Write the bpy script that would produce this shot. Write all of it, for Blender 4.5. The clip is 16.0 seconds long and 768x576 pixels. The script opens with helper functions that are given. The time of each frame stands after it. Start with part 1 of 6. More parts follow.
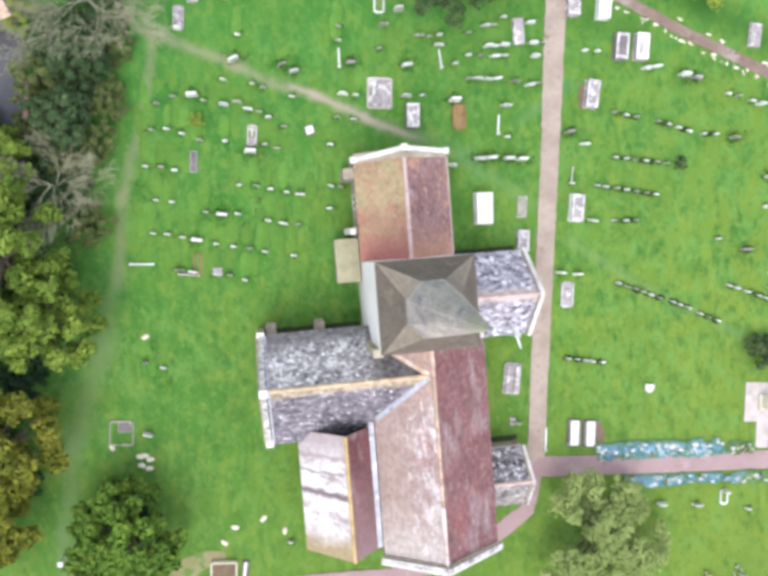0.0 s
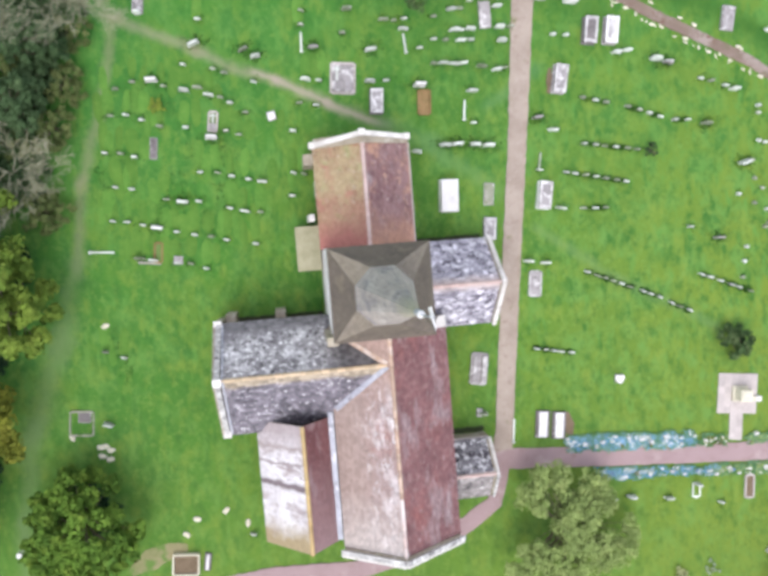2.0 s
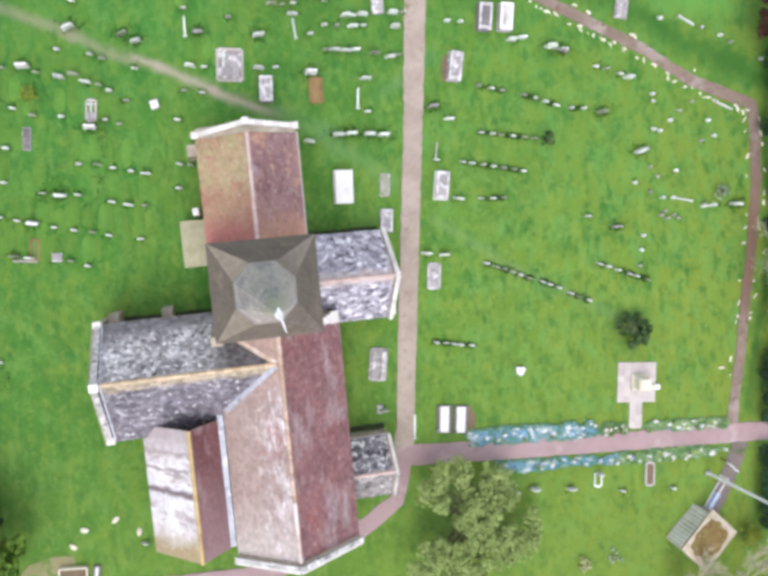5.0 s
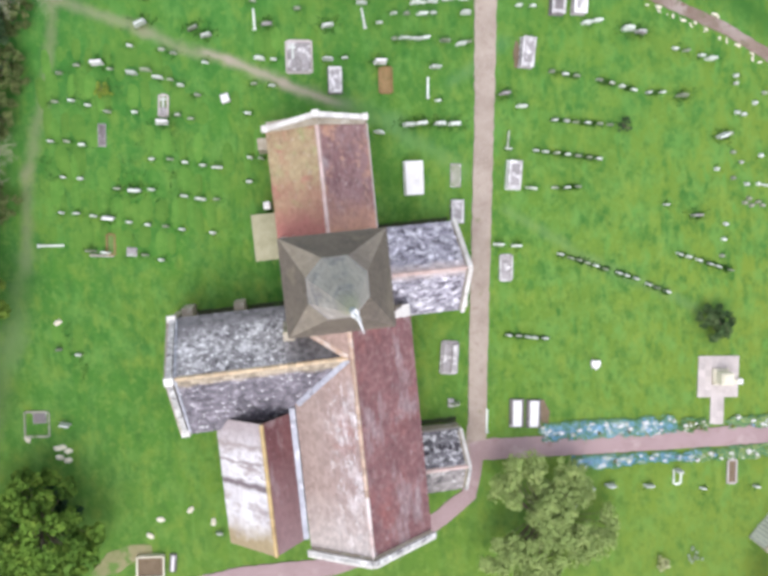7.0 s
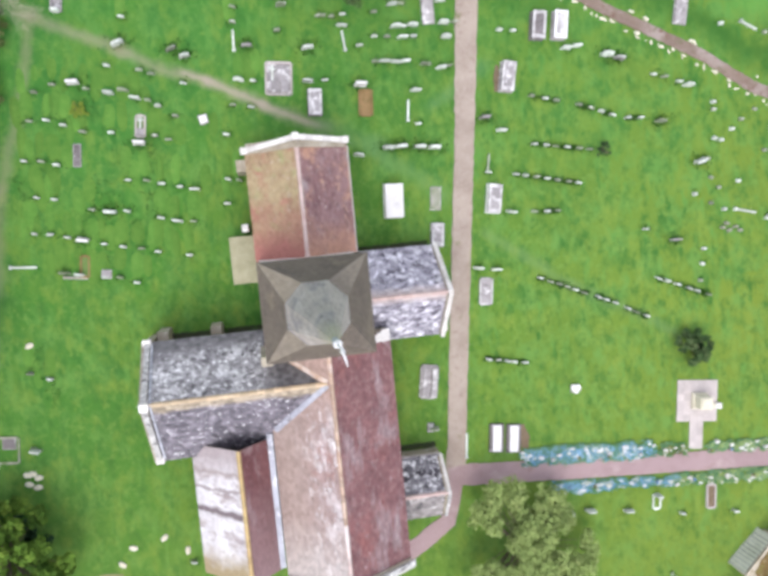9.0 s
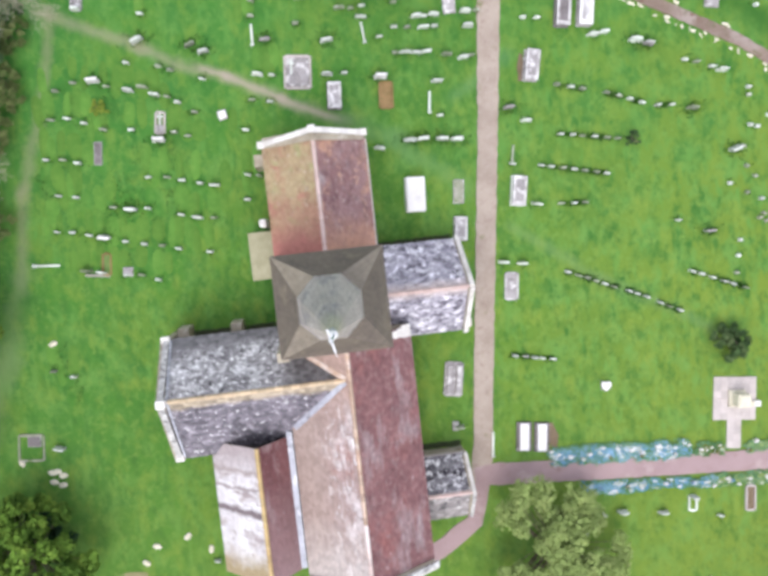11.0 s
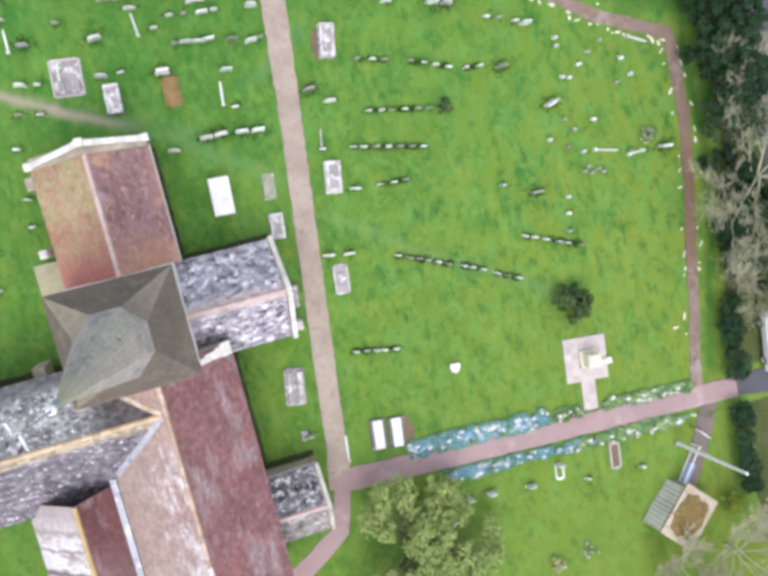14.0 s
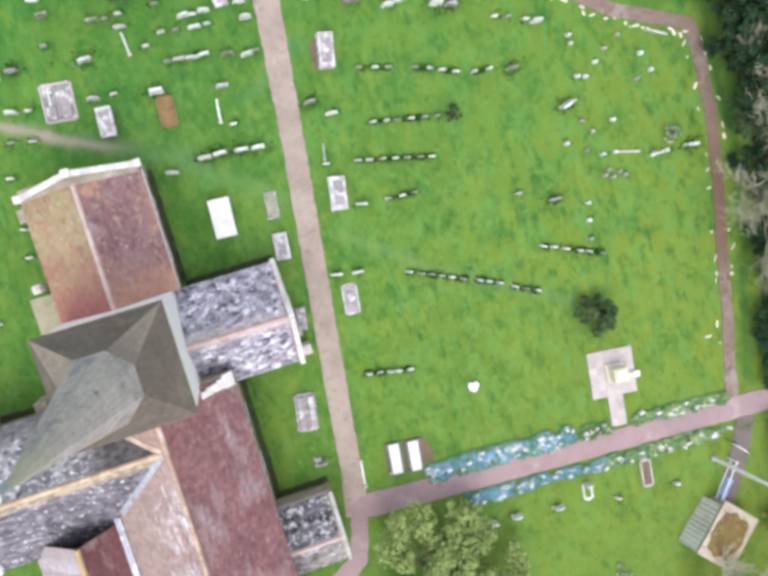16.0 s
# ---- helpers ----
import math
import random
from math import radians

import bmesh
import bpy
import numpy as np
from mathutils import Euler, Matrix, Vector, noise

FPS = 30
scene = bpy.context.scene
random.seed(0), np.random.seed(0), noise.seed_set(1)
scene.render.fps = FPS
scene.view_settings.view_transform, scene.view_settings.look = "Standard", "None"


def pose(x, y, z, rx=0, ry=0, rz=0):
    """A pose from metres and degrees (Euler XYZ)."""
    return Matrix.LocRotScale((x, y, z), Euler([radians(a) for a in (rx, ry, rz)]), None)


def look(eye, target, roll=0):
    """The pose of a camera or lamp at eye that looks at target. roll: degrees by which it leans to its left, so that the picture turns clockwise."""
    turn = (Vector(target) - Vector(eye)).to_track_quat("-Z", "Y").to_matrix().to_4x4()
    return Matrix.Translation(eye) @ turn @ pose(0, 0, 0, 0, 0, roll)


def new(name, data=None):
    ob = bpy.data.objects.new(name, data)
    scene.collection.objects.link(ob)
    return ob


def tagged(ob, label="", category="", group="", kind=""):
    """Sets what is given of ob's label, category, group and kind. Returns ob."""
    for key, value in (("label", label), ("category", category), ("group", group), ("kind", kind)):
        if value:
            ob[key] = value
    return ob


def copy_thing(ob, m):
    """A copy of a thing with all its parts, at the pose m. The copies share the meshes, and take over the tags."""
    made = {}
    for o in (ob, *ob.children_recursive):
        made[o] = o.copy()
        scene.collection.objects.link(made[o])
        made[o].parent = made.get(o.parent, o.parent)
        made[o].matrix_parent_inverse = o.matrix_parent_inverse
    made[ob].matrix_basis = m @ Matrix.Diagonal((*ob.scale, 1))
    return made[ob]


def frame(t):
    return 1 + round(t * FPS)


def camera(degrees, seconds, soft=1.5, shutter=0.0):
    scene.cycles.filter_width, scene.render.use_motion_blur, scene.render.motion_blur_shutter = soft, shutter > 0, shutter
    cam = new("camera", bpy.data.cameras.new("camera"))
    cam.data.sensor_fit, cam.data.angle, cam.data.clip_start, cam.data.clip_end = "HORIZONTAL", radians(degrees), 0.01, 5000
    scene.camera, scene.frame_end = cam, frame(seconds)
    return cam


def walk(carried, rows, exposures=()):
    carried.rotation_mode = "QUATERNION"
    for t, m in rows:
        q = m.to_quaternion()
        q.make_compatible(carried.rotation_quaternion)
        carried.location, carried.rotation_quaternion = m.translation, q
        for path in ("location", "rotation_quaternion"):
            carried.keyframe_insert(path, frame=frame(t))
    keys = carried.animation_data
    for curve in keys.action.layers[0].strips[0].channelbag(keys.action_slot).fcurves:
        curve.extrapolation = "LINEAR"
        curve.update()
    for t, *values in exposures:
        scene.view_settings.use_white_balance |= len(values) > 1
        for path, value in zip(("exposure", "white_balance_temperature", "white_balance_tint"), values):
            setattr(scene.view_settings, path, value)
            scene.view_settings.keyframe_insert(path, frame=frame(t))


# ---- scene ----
EXPOSURES = [(0, 1.02), (1.1, 0.98), (1.5, 0.81), (16, 0.82)]

# The camera hangs over the churchyard, looking down.
cam = camera(50.019, 16.0, soft=3.8)
PATH = [
    (0, pose(-7.797, 4.223, 55.946, -3.356, -7.158, -4.471)),
    (0.5, pose(-7.093, 3.777, 55.79, -0.983, -7.325, -4.227)),
    (1, pose(-6.373, 3.639, 55.677, -3.886, -10.317, -4.44)),
    (1.5, pose(-5.406, 3.531, 55.459, -3.347, -5.315, -5.307)),
    (2, pose(-4.707, 3.406, 55.432, -3.601, -6.529, -4.515)),
    (2.5, pose(-3.875, 2.881, 55.369, -2.397, -7.018, -5.044)),
    (3, pose(-3.296, 2.992, 54.793, -2.689, -10.19, -5.518)),
    (3.2, pose(-3.208, 3.098, 54.495, -3.893, -12.391, -5.715)),
    (5.3, pose(-1.964, 3.296, 53.902, -4.152, -10.615, -5.186)),
    (5.5, pose(-1.967, 3.294, 53.616, -3.668, -9.737, -5.749)),
    (6, pose(-1.977, 3.374, 53.693, -4.616, -12.643, -5.899)),
    (6.5, pose(-2.098, 3.506, 53.429, -3.814, -12.645, -6.167)),
    (7, pose(-2.28, 3.667, 53.368, -4.978, -6.819, -5.794)),
    (7.5, pose(-2.438, 3.86, 53.119, -4.434, -5.541, -6.027)),
    (8, pose(-2.526, 3.93, 53.032, -1.876, -5.587, -6.181)),
    (8.5, pose(-2.514, 4.028, 52.956, -0.388, -5.835, -5.891)),
    (9, pose(-2.438, 4.02, 52.811, -3.791, -8.513, -5.474)),
    (9.2, pose(-2.328, 4.015, 52.959, -3.989, -7.847, -5.533)),
    (11.3, pose(-0.5, 3.35, 51.802, -3.541, -5.35, -6.169)),
    (11.5, pose(-0.207, 3.374, 51.616, -3.734, -5.447, -6.151)),
    (12, pose(0.615, 3.482, 51.122, -4.001, -4.787, -6.44)),
    (12.5, pose(1.444, 3.59, 50.457, -3.998, -4.72, -6.309)),
    (13, pose(2.35, 3.647, 49.848, -3.578, -4.461, -7.617)),
    (13.5, pose(3.19, 3.619, 49.355, -4.22, -11.886, -9.013)),
    (14, pose(4.078, 3.886, 48.93, -4.109, -13.116, -14.181)),
    (14.5, pose(4.576, 4.008, 48.326, -3.169, -5.525, -16.447)),
    (15, pose(4.9, 4.129, 47.532, -3.681, -7.096, -16.493)),
    (15.5, pose(5.437, 4.257, 47.111, -3.517, -12.235, -16.51)),
    (16, pose(6.56, 4.939, 47.034, -4.579, -10.51, -16.268)),
]
walk(cam, PATH, EXPOSURES)

# Daylight under a thin bright overcast.
sky = bpy.data.worlds.new("sky")
scene.world = sky
sky.use_nodes = True
sn = sky.node_tree.nodes.new("ShaderNodeTexSky")
sn.sky_type, sn.sun_disc, sn.sun_elevation, sn.sun_rotation = "NISHITA", False, radians(52), radians(200)
sn.dust_density, sn.ozone_density = 3.0, 0.6
cloud = sky.node_tree.nodes.new("ShaderNodeMix")
cloud.data_type = "RGBA"
cloud.inputs[0].default_value = 0.85
# an overcast sky is about three times brighter overhead than at the horizon
where = sky.node_tree.nodes.new("ShaderNodeTexCoord")
height = sky.node_tree.nodes.new("ShaderNodeSeparateXYZ")
rise = sky.node_tree.nodes.new("ShaderNodeMapRange")
rise.inputs[3].default_value, rise.inputs[4].default_value = 0.78, 1.13
grey = sky.node_tree.nodes.new("ShaderNodeVectorMath")
grey.operation, grey.inputs[0].default_value = "SCALE", (4.8, 4.95, 5.85)
sky.node_tree.links.new(where.outputs["Generated"], height.inputs[0])
sky.node_tree.links.new(height.outputs["Z"], rise.inputs[0])
sky.node_tree.links.new(rise.outputs[0], grey.inputs["Scale"])
sky.node_tree.links.new(grey.outputs[0], cloud.inputs[7])
sky.node_tree.links.new(sn.outputs[0], cloud.inputs[6])
sky.node_tree.links.new(cloud.outputs[2], sky.node_tree.nodes["Background"].inputs[0])
sky.node_tree.nodes["Background"].inputs[1].default_value = 0.137
sun = new("sun", bpy.data.lights.new("sun", "SUN"))
sun.data.energy, sun.data.angle, sun.data.color = 1.25, radians(40), (1.0, 0.96, 0.93)
sun.matrix_world = look((-8, -20, 50), (0, 0, 0))

# ---- materials ----


def ramp(nt, fac, a, b, lo, hi):
    """A mix factor that rises from 0 at lo to 1 at hi, between two colours."""
    n = nt.nodes.new("ShaderNodeMapRange")
    n.inputs[1].default_value, n.inputs[2].default_value = lo, hi
    nt.links.new(fac, n.inputs[0])
    return blend(nt, n.outputs[0], a, b)


def blend(nt, fac, a, b, mode="MIX"):
    n = nt.nodes.new("ShaderNodeMix")
    n.data_type, n.blend_type = "RGBA", mode
    for value, socket in ((fac, n.inputs[0]), (a, n.inputs[6]), (b, n.inputs[7])):
        if isinstance(value, bpy.types.NodeSocket):
            nt.links.new(value, socket)
        elif isinstance(value, (int, float)):
            socket.default_value = value
        else:
            socket.default_value = (*value, 1)
    return n.outputs[2]


def grain(nt, scale, detail=5, rough=0.6, stretch=(1, 1, 1), shift=0.0):
    """Noise over the place itself, so that its size is in metres."""
    g = nt.nodes.new("ShaderNodeNewGeometry")
    m = nt.nodes.new("ShaderNodeMapping")
    m.inputs[1].default_value, m.inputs[3].default_value = (shift, shift * 0.7, shift * 0.3), stretch
    n = nt.nodes.new("ShaderNodeTexNoise")
    n.inputs["Scale"].default_value, n.inputs["Detail"].default_value, n.inputs["Roughness"].default_value = scale, detail, rough
    nt.links.new(g.outputs["Position"], m.inputs[0])
    nt.links.new(m.outputs[0], n.inputs["Vector"])
    return n.outputs[0]


def surface(name, base, dark, light, big=0.4, small=7.0, rough=0.9, bump=0.3, island=0.0, single=0.0, patches=(), wash=(), zones=(), bands=(), trails=(), metal=0.0, stretch=(1, 1, 1), shift=0.0):
    """A weathered material: two scales of grain, patches of growth or wear, and a difference from piece to piece."""
    m = bpy.data.materials.new(name)
    m.use_nodes = True
    nt = m.node_tree
    b = nt.nodes["Principled BSDF"]
    b.inputs["Roughness"].default_value, b.inputs["Metallic"].default_value = rough, metal
    b.inputs["Specular IOR Level"].default_value = 0.25
    c = ramp(nt, grain(nt, big, 4, 0.55, stretch, shift), dark, base, 0.35, 0.62)
    fine = grain(nt, small, 5, 0.65, stretch, shift + 3)
    c = ramp(nt, fine, c, light, 0.5, 0.85)
    for colour, axis, lo, hi in wash:
        g = nt.nodes.new("ShaderNodeNewGeometry")
        s = nt.nodes.new("ShaderNodeSeparateXYZ")
        nt.links.new(g.outputs["Position"], s.inputs[0])
        c = ramp(nt, s.outputs[axis], c, colour, lo, hi)
    for colour, scale, lo, hi, *more in patches:
        c = ramp(nt, grain(nt, scale, 6, 0.62, more[0] if more else (1, 1, 1), shift + 11 + scale), c, colour, lo, hi)
    for colour, axis, lo, hi, rag in zones:
        g = nt.nodes.new("ShaderNodeNewGeometry")
        s = nt.nodes.new("ShaderNodeSeparateXYZ")
        nt.links.new(g.outputs["Position"], s.inputs[0])
        w = nt.nodes.new("ShaderNodeMath")
        w.operation, w.inputs[1].default_value = "MULTIPLY_ADD", rag
        nt.links.new(grain(nt, 0.8, 5, 0.65, (1, 1, 1), lo), w.inputs[0])
        nt.links.new(s.outputs[axis], w.inputs[2])
        c = ramp(nt, w.outputs[0], c, colour, lo + rag / 2, hi + rag / 2)
    for colour, axis, mid, half, rag in bands:
        g = nt.nodes.new("ShaderNodeNewGeometry")
        s = nt.nodes.new("ShaderNodeSeparateXYZ")
        nt.links.new(g.outputs["Position"], s.inputs[0])
        w = nt.nodes.new("ShaderNodeMath")
        w.operation, w.inputs[1].default_value = "MULTIPLY_ADD", rag
        nt.links.new(grain(nt, 1.1, 5, 0.65, (1, 1, 1), mid), w.inputs[0])
        nt.links.new(s.outputs[axis], w.inputs[2])
        k = nt.nodes.new("ShaderNodeMath")
        k.operation, k.inputs[1].default_value = "SUBTRACT", mid + rag / 2
        nt.links.new(w.outputs[0], k.inputs[0])
        q = nt.nodes.new("ShaderNodeMath")
        q.operation = "ABSOLUTE"
        nt.links.new(k.outputs[0], q.inputs[0])
        c = ramp(nt, q.outputs[0], c, colour, half, half * 0.3)
    for colour, p, q, half, strength in trails:
        # a line of another colour from p to q that fades into its sides
        d = Vector((q[0] - p[0], q[1] - p[1], 0))
        long, d = d.length, d.normalized()
        g = nt.nodes.new("ShaderNodeNewGeometry")
        o = nt.nodes.new("ShaderNodeVectorMath")
        o.operation, o.inputs[1].default_value = "SUBTRACT", (*p, 0)
        nt.links.new(g.outputs["Position"], o.inputs[0])
        def along(v):
            n = nt.nodes.new("ShaderNodeVectorMath")
            n.operation, n.inputs[1].default_value = "DOT_PRODUCT", v
            nt.links.new(o.outputs[0], n.inputs[0])
            return n.outputs["Value"]
        def calc(op, x, y, z=None):
            n = nt.nodes.new("ShaderNodeMath")
            n.operation = op
            for s, v in zip(n.inputs, (x, y, z)):
                if isinstance(v, (int, float)):
                    s.default_value = v
                elif v is not None:
                    nt.links.new(v, s)
            return n.outputs[0]
        def fade(v, lo, hi, top):
            n = nt.nodes.new("ShaderNodeMapRange")
            n.interpolation_type = "SMOOTHSTEP"
            n.inputs[1].default_value, n.inputs[2].default_value, n.inputs[4].default_value = lo, hi, top
            nt.links.new(v, n.inputs[0])
            return n.outputs[0]
        wave = calc("MULTIPLY_ADD", grain(nt, 0.25, 3, 0.5, (1, 1, 1), 7), half * 2.2, along((-d.y, d.x, 0)))
        off = calc("ABSOLUTE", calc("SUBTRACT", wave, half * 1.1), 0)
        ends = calc("MULTIPLY", fade(along(tuple(d)), -2 * half, 0, 1), fade(along(tuple(d)), long + 2 * half, long, 1))
        rough_edge = calc("MULTIPLY_ADD", grain(nt, 1.6, 5, 0.6, (1, 1, 1), 5), half * 1.2, off)
        mask = calc("MULTIPLY", fade(rough_edge, half * 1.9, half * 0.5, strength), ends)
        c = blend(nt, mask, c, colour)
    for amount, node, out in ((island, "ShaderNodeNewGeometry", "Random Per Island"), (single, "ShaderNodeObjectInfo", "Random")):
        if amount:
            r = nt.nodes.new(node)
            v = nt.nodes.new("ShaderNodeMapRange")
            v.inputs[3].default_value, v.inputs[4].default_value = 1 - amount, 1 + amount
            nt.links.new(r.outputs[out], v.inputs[0])
            h = nt.nodes.new("ShaderNodeHueSaturation")
            nt.links.new(v.outputs[0], h.inputs["Value"])
            nt.links.new(c, h.inputs["Color"])
            c = h.outputs[0]
    nt.links.new(c, b.inputs["Base Color"])
    if bump:
        k = nt.nodes.new("ShaderNodeBump")
        k.inputs["Strength"].default_value, k.inputs["Distance"].default_value = bump, 0.03
        nt.links.new(fine, k.inputs["Height"])
        nt.links.new(k.outputs[0], b.inputs["Normal"])
    return m




def worn(colour, line, half, strength):
    """The stretches of a worn track, or of a band of other green, along a line."""
    return [(colour, p, q, half, strength) for p, q in zip(line, line[1:])]


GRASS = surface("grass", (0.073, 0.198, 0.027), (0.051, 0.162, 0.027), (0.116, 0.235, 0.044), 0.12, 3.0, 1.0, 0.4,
                patches=[((0.141, 0.235, 0.034), 0.2, 0.47, 0.66), ((0.054, 0.165, 0.034), 0.4, 0.5, 0.72), ((0.126, 0.26, 0.055), 0.7, 0.5, 0.66, (1.2, 0.8, 1)), ((0.112, 0.25, 0.05), 0.9, 0.54, 0.66, (1.6, 0.6, 1)), ((0.042, 0.138, 0.024), 1.0, 0.52, 0.7, (1.35, 0.7, 1)), ((0.184, 0.27, 0.045), 0.8, 0.51, 0.74, (1.3, 0.8, 1)), ((0.155, 0.27, 0.055), 1.9, 0.54, 0.72), ((0.039, 0.12, 0.022), 1.7, 0.53, 0.82, (1.2, 0.8, 1))],
                wash=[((0.178, 0.24, 0.034), "X", 0, 38)],
                zones=[((0.03, 0.17, 0.035), "X", 0, -110, 5.0), ((0.03, 0.17, 0.03), "Y", -3, 62, 5.0), ((0.15, 0.2, 0.03), "Y", -3, -60, 5.0)],
                trails=worn((0.3, 0.275, 0.19), [(-15.6, 18.9), (-9.8, 16.0), (-4.75, 13.85), (-1.5, 12.15), (2.2, 10.3)], 0.52, 0.5) + worn((0.36, 0.31, 0.25), [(-6.0, 14.4), (-4.75, 13.85), (-1.5, 12.15), (1.8, 10.5)], 0.28, 0.65)
                + worn((0.12, 0.25, 0.085), [(2.2, 10.3), (5.5, 8.8), (9.3, 5.5)], 0.8, 0.5) + worn((0.24, 0.245, 0.14), [(-15.0, 18.4), (-16.3, 12.7), (-18.0, 7.9), (-18.8, 2.4)], 0.5, 0.5)
                + worn((0.15, 0.235, 0.09), [(-18.8, 2.4), (-20.4, -2.4), (-22.6, -8.4), (-24.0, -14.9), (-25, -26)], 0.95, 0.55)
                + worn((0.15, 0.26, 0.09), [(12.2, 2.4), (17.5, -1.2), (24.5, -5.4)], 0.5, 0.45) + worn((0.12, 0.25, 0.1), [(12.6, 13.4), (9.6, 11.4)], 0.6, 0.4)
                # bands of darker green by the boundary path and hedge, one of brighter green
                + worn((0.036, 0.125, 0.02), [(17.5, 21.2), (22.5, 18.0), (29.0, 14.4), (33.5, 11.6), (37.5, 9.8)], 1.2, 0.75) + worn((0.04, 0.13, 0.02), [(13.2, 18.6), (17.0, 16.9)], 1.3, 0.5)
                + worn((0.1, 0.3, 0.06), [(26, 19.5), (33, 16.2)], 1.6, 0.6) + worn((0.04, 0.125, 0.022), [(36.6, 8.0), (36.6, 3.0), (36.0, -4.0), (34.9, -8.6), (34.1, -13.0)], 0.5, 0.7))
# dark green-brown that stands for shade at the foot of the walls
WALL_FOOT_SHADE = surface("wall_foot_shade", (0.05, 0.065, 0.03), (0.04, 0.045, 0.025), (0.08, 0.1, 0.045), 0.8, 8, 1, 0.5, patches=[((0.05, 0.1, 0.025), 1.6, 0.52, 0.62)])
VERGE = surface("olive_verge_grass", (0.085, 0.105, 0.035), (0.06, 0.075, 0.025), (0.14, 0.15, 0.06), 0.5, 4, 1, 0.5, patches=[((0.06, 0.09, 0.03), 0.8, 0.55, 0.66)])
DRY_GRASS = surface("dry_trodden_grass", (0.27, 0.245, 0.13), (0.2, 0.215, 0.09), (0.36, 0.31, 0.2), 0.7, 8, 1, 0.4, patches=[((0.12, 0.21, 0.05), 0.9, 0.52, 0.64)])
PATH_MAT = surface("worn_path", (0.39, 0.325, 0.27), (0.31, 0.25, 0.205), (0.48, 0.42, 0.37), 0.6, 9, 0.95, 0.4, patches=[((0.2, 0.2, 0.1), 1.1, 0.62, 0.72), ((0.29, 0.22, 0.19), 2.5, 0.55, 0.7)])
PINK_PATH = surface("pink_tarmac", (0.36, 0.26, 0.26), (0.31, 0.22, 0.22), (0.42, 0.325, 0.325), 0.5, 12, 0.9, 0.3, patches=[((0.28, 0.19, 0.18), 1.4, 0.58, 0.75), ((0.45, 0.36, 0.34), 0.6, 0.58, 0.72)])
WORN = surface("worn_grass", (0.15, 0.22, 0.07), (0.11, 0.2, 0.05), (0.24, 0.26, 0.13), 0.7, 7, 1, 0.4, patches=[((0.26, 0.26, 0.15), 1.3, 0.52, 0.66), ((0.08, 0.19, 0.04), 3.5, 0.52, 0.64)])
SOIL = surface("bare_soil", (0.2, 0.15, 0.1), (0.15, 0.11, 0.07), (0.28, 0.22, 0.15), 0.8, 9, 1, 0.5)
BROWN_PATH = surface("brown_path", (0.245, 0.185, 0.15), (0.19, 0.14, 0.11), (0.33, 0.27, 0.235), 0.5, 9, 0.95, 0.4, patches=[((0.32, 0.265, 0.235), 0.5, 0.5, 0.66), ((0.15, 0.14, 0.08), 1.3, 0.55, 0.7), ((0.17, 0.105, 0.08), 2.0, 0.55, 0.68)], bands=[((0.19, 0.12, 0.085), "Y", -1.5, 7.0, 3.0)])
ASPHALT = surface("asphalt", (0.1, 0.1, 0.115), (0.08, 0.08, 0.09), (0.15, 0.15, 0.16), 0.5, 20, 0.9, 0.2)
RUBBLE = surface("rubble_stone", (0.42, 0.37, 0.29), (0.3, 0.26, 0.2), (0.55, 0.5, 0.41), 0.6, 5, 0.95, 0.7, patches=[((0.6, 0.57, 0.5), 1.3, 0.55, 0.7), ((0.3, 0.31, 0.16), 0.9, 0.6, 0.7)])
TOWER_STONE = surface("limewashed_tower_stone", (0.9, 0.88, 0.86), (0.84, 0.82, 0.79), (0.93, 0.92, 0.91), 0.6, 5, 0.95, 0.3, patches=[((0.6, 0.53, 0.42), 1.6, 0.64, 0.72)])
COPING = surface("pale_coping", (0.76, 0.73, 0.69), (0.6, 0.57, 0.53), (0.85, 0.83, 0.8), 0.9, 6, 0.9, 0.4, single=0.1, patches=[((0.34, 0.32, 0.29), 2.6, 0.58, 0.7), ((0.62, 0.53, 0.3), 1.7, 0.66, 0.76)])
OLD_COPING = surface("lichened_coping", (0.55, 0.54, 0.52), (0.4, 0.39, 0.38), (0.75, 0.74, 0.72), 0.9, 6, 0.9, 0.4, single=0.12, patches=[((0.2, 0.19, 0.19), 2.4, 0.53, 0.62), ((0.8, 0.8, 0.78), 3.4, 0.55, 0.64)])
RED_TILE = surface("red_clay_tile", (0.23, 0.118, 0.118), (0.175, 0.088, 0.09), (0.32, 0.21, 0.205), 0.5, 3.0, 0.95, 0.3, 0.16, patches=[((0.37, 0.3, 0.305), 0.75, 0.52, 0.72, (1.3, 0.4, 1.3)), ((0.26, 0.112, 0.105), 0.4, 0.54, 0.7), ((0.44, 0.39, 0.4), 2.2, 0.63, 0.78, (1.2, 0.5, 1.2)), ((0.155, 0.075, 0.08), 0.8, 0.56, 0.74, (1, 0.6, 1))])
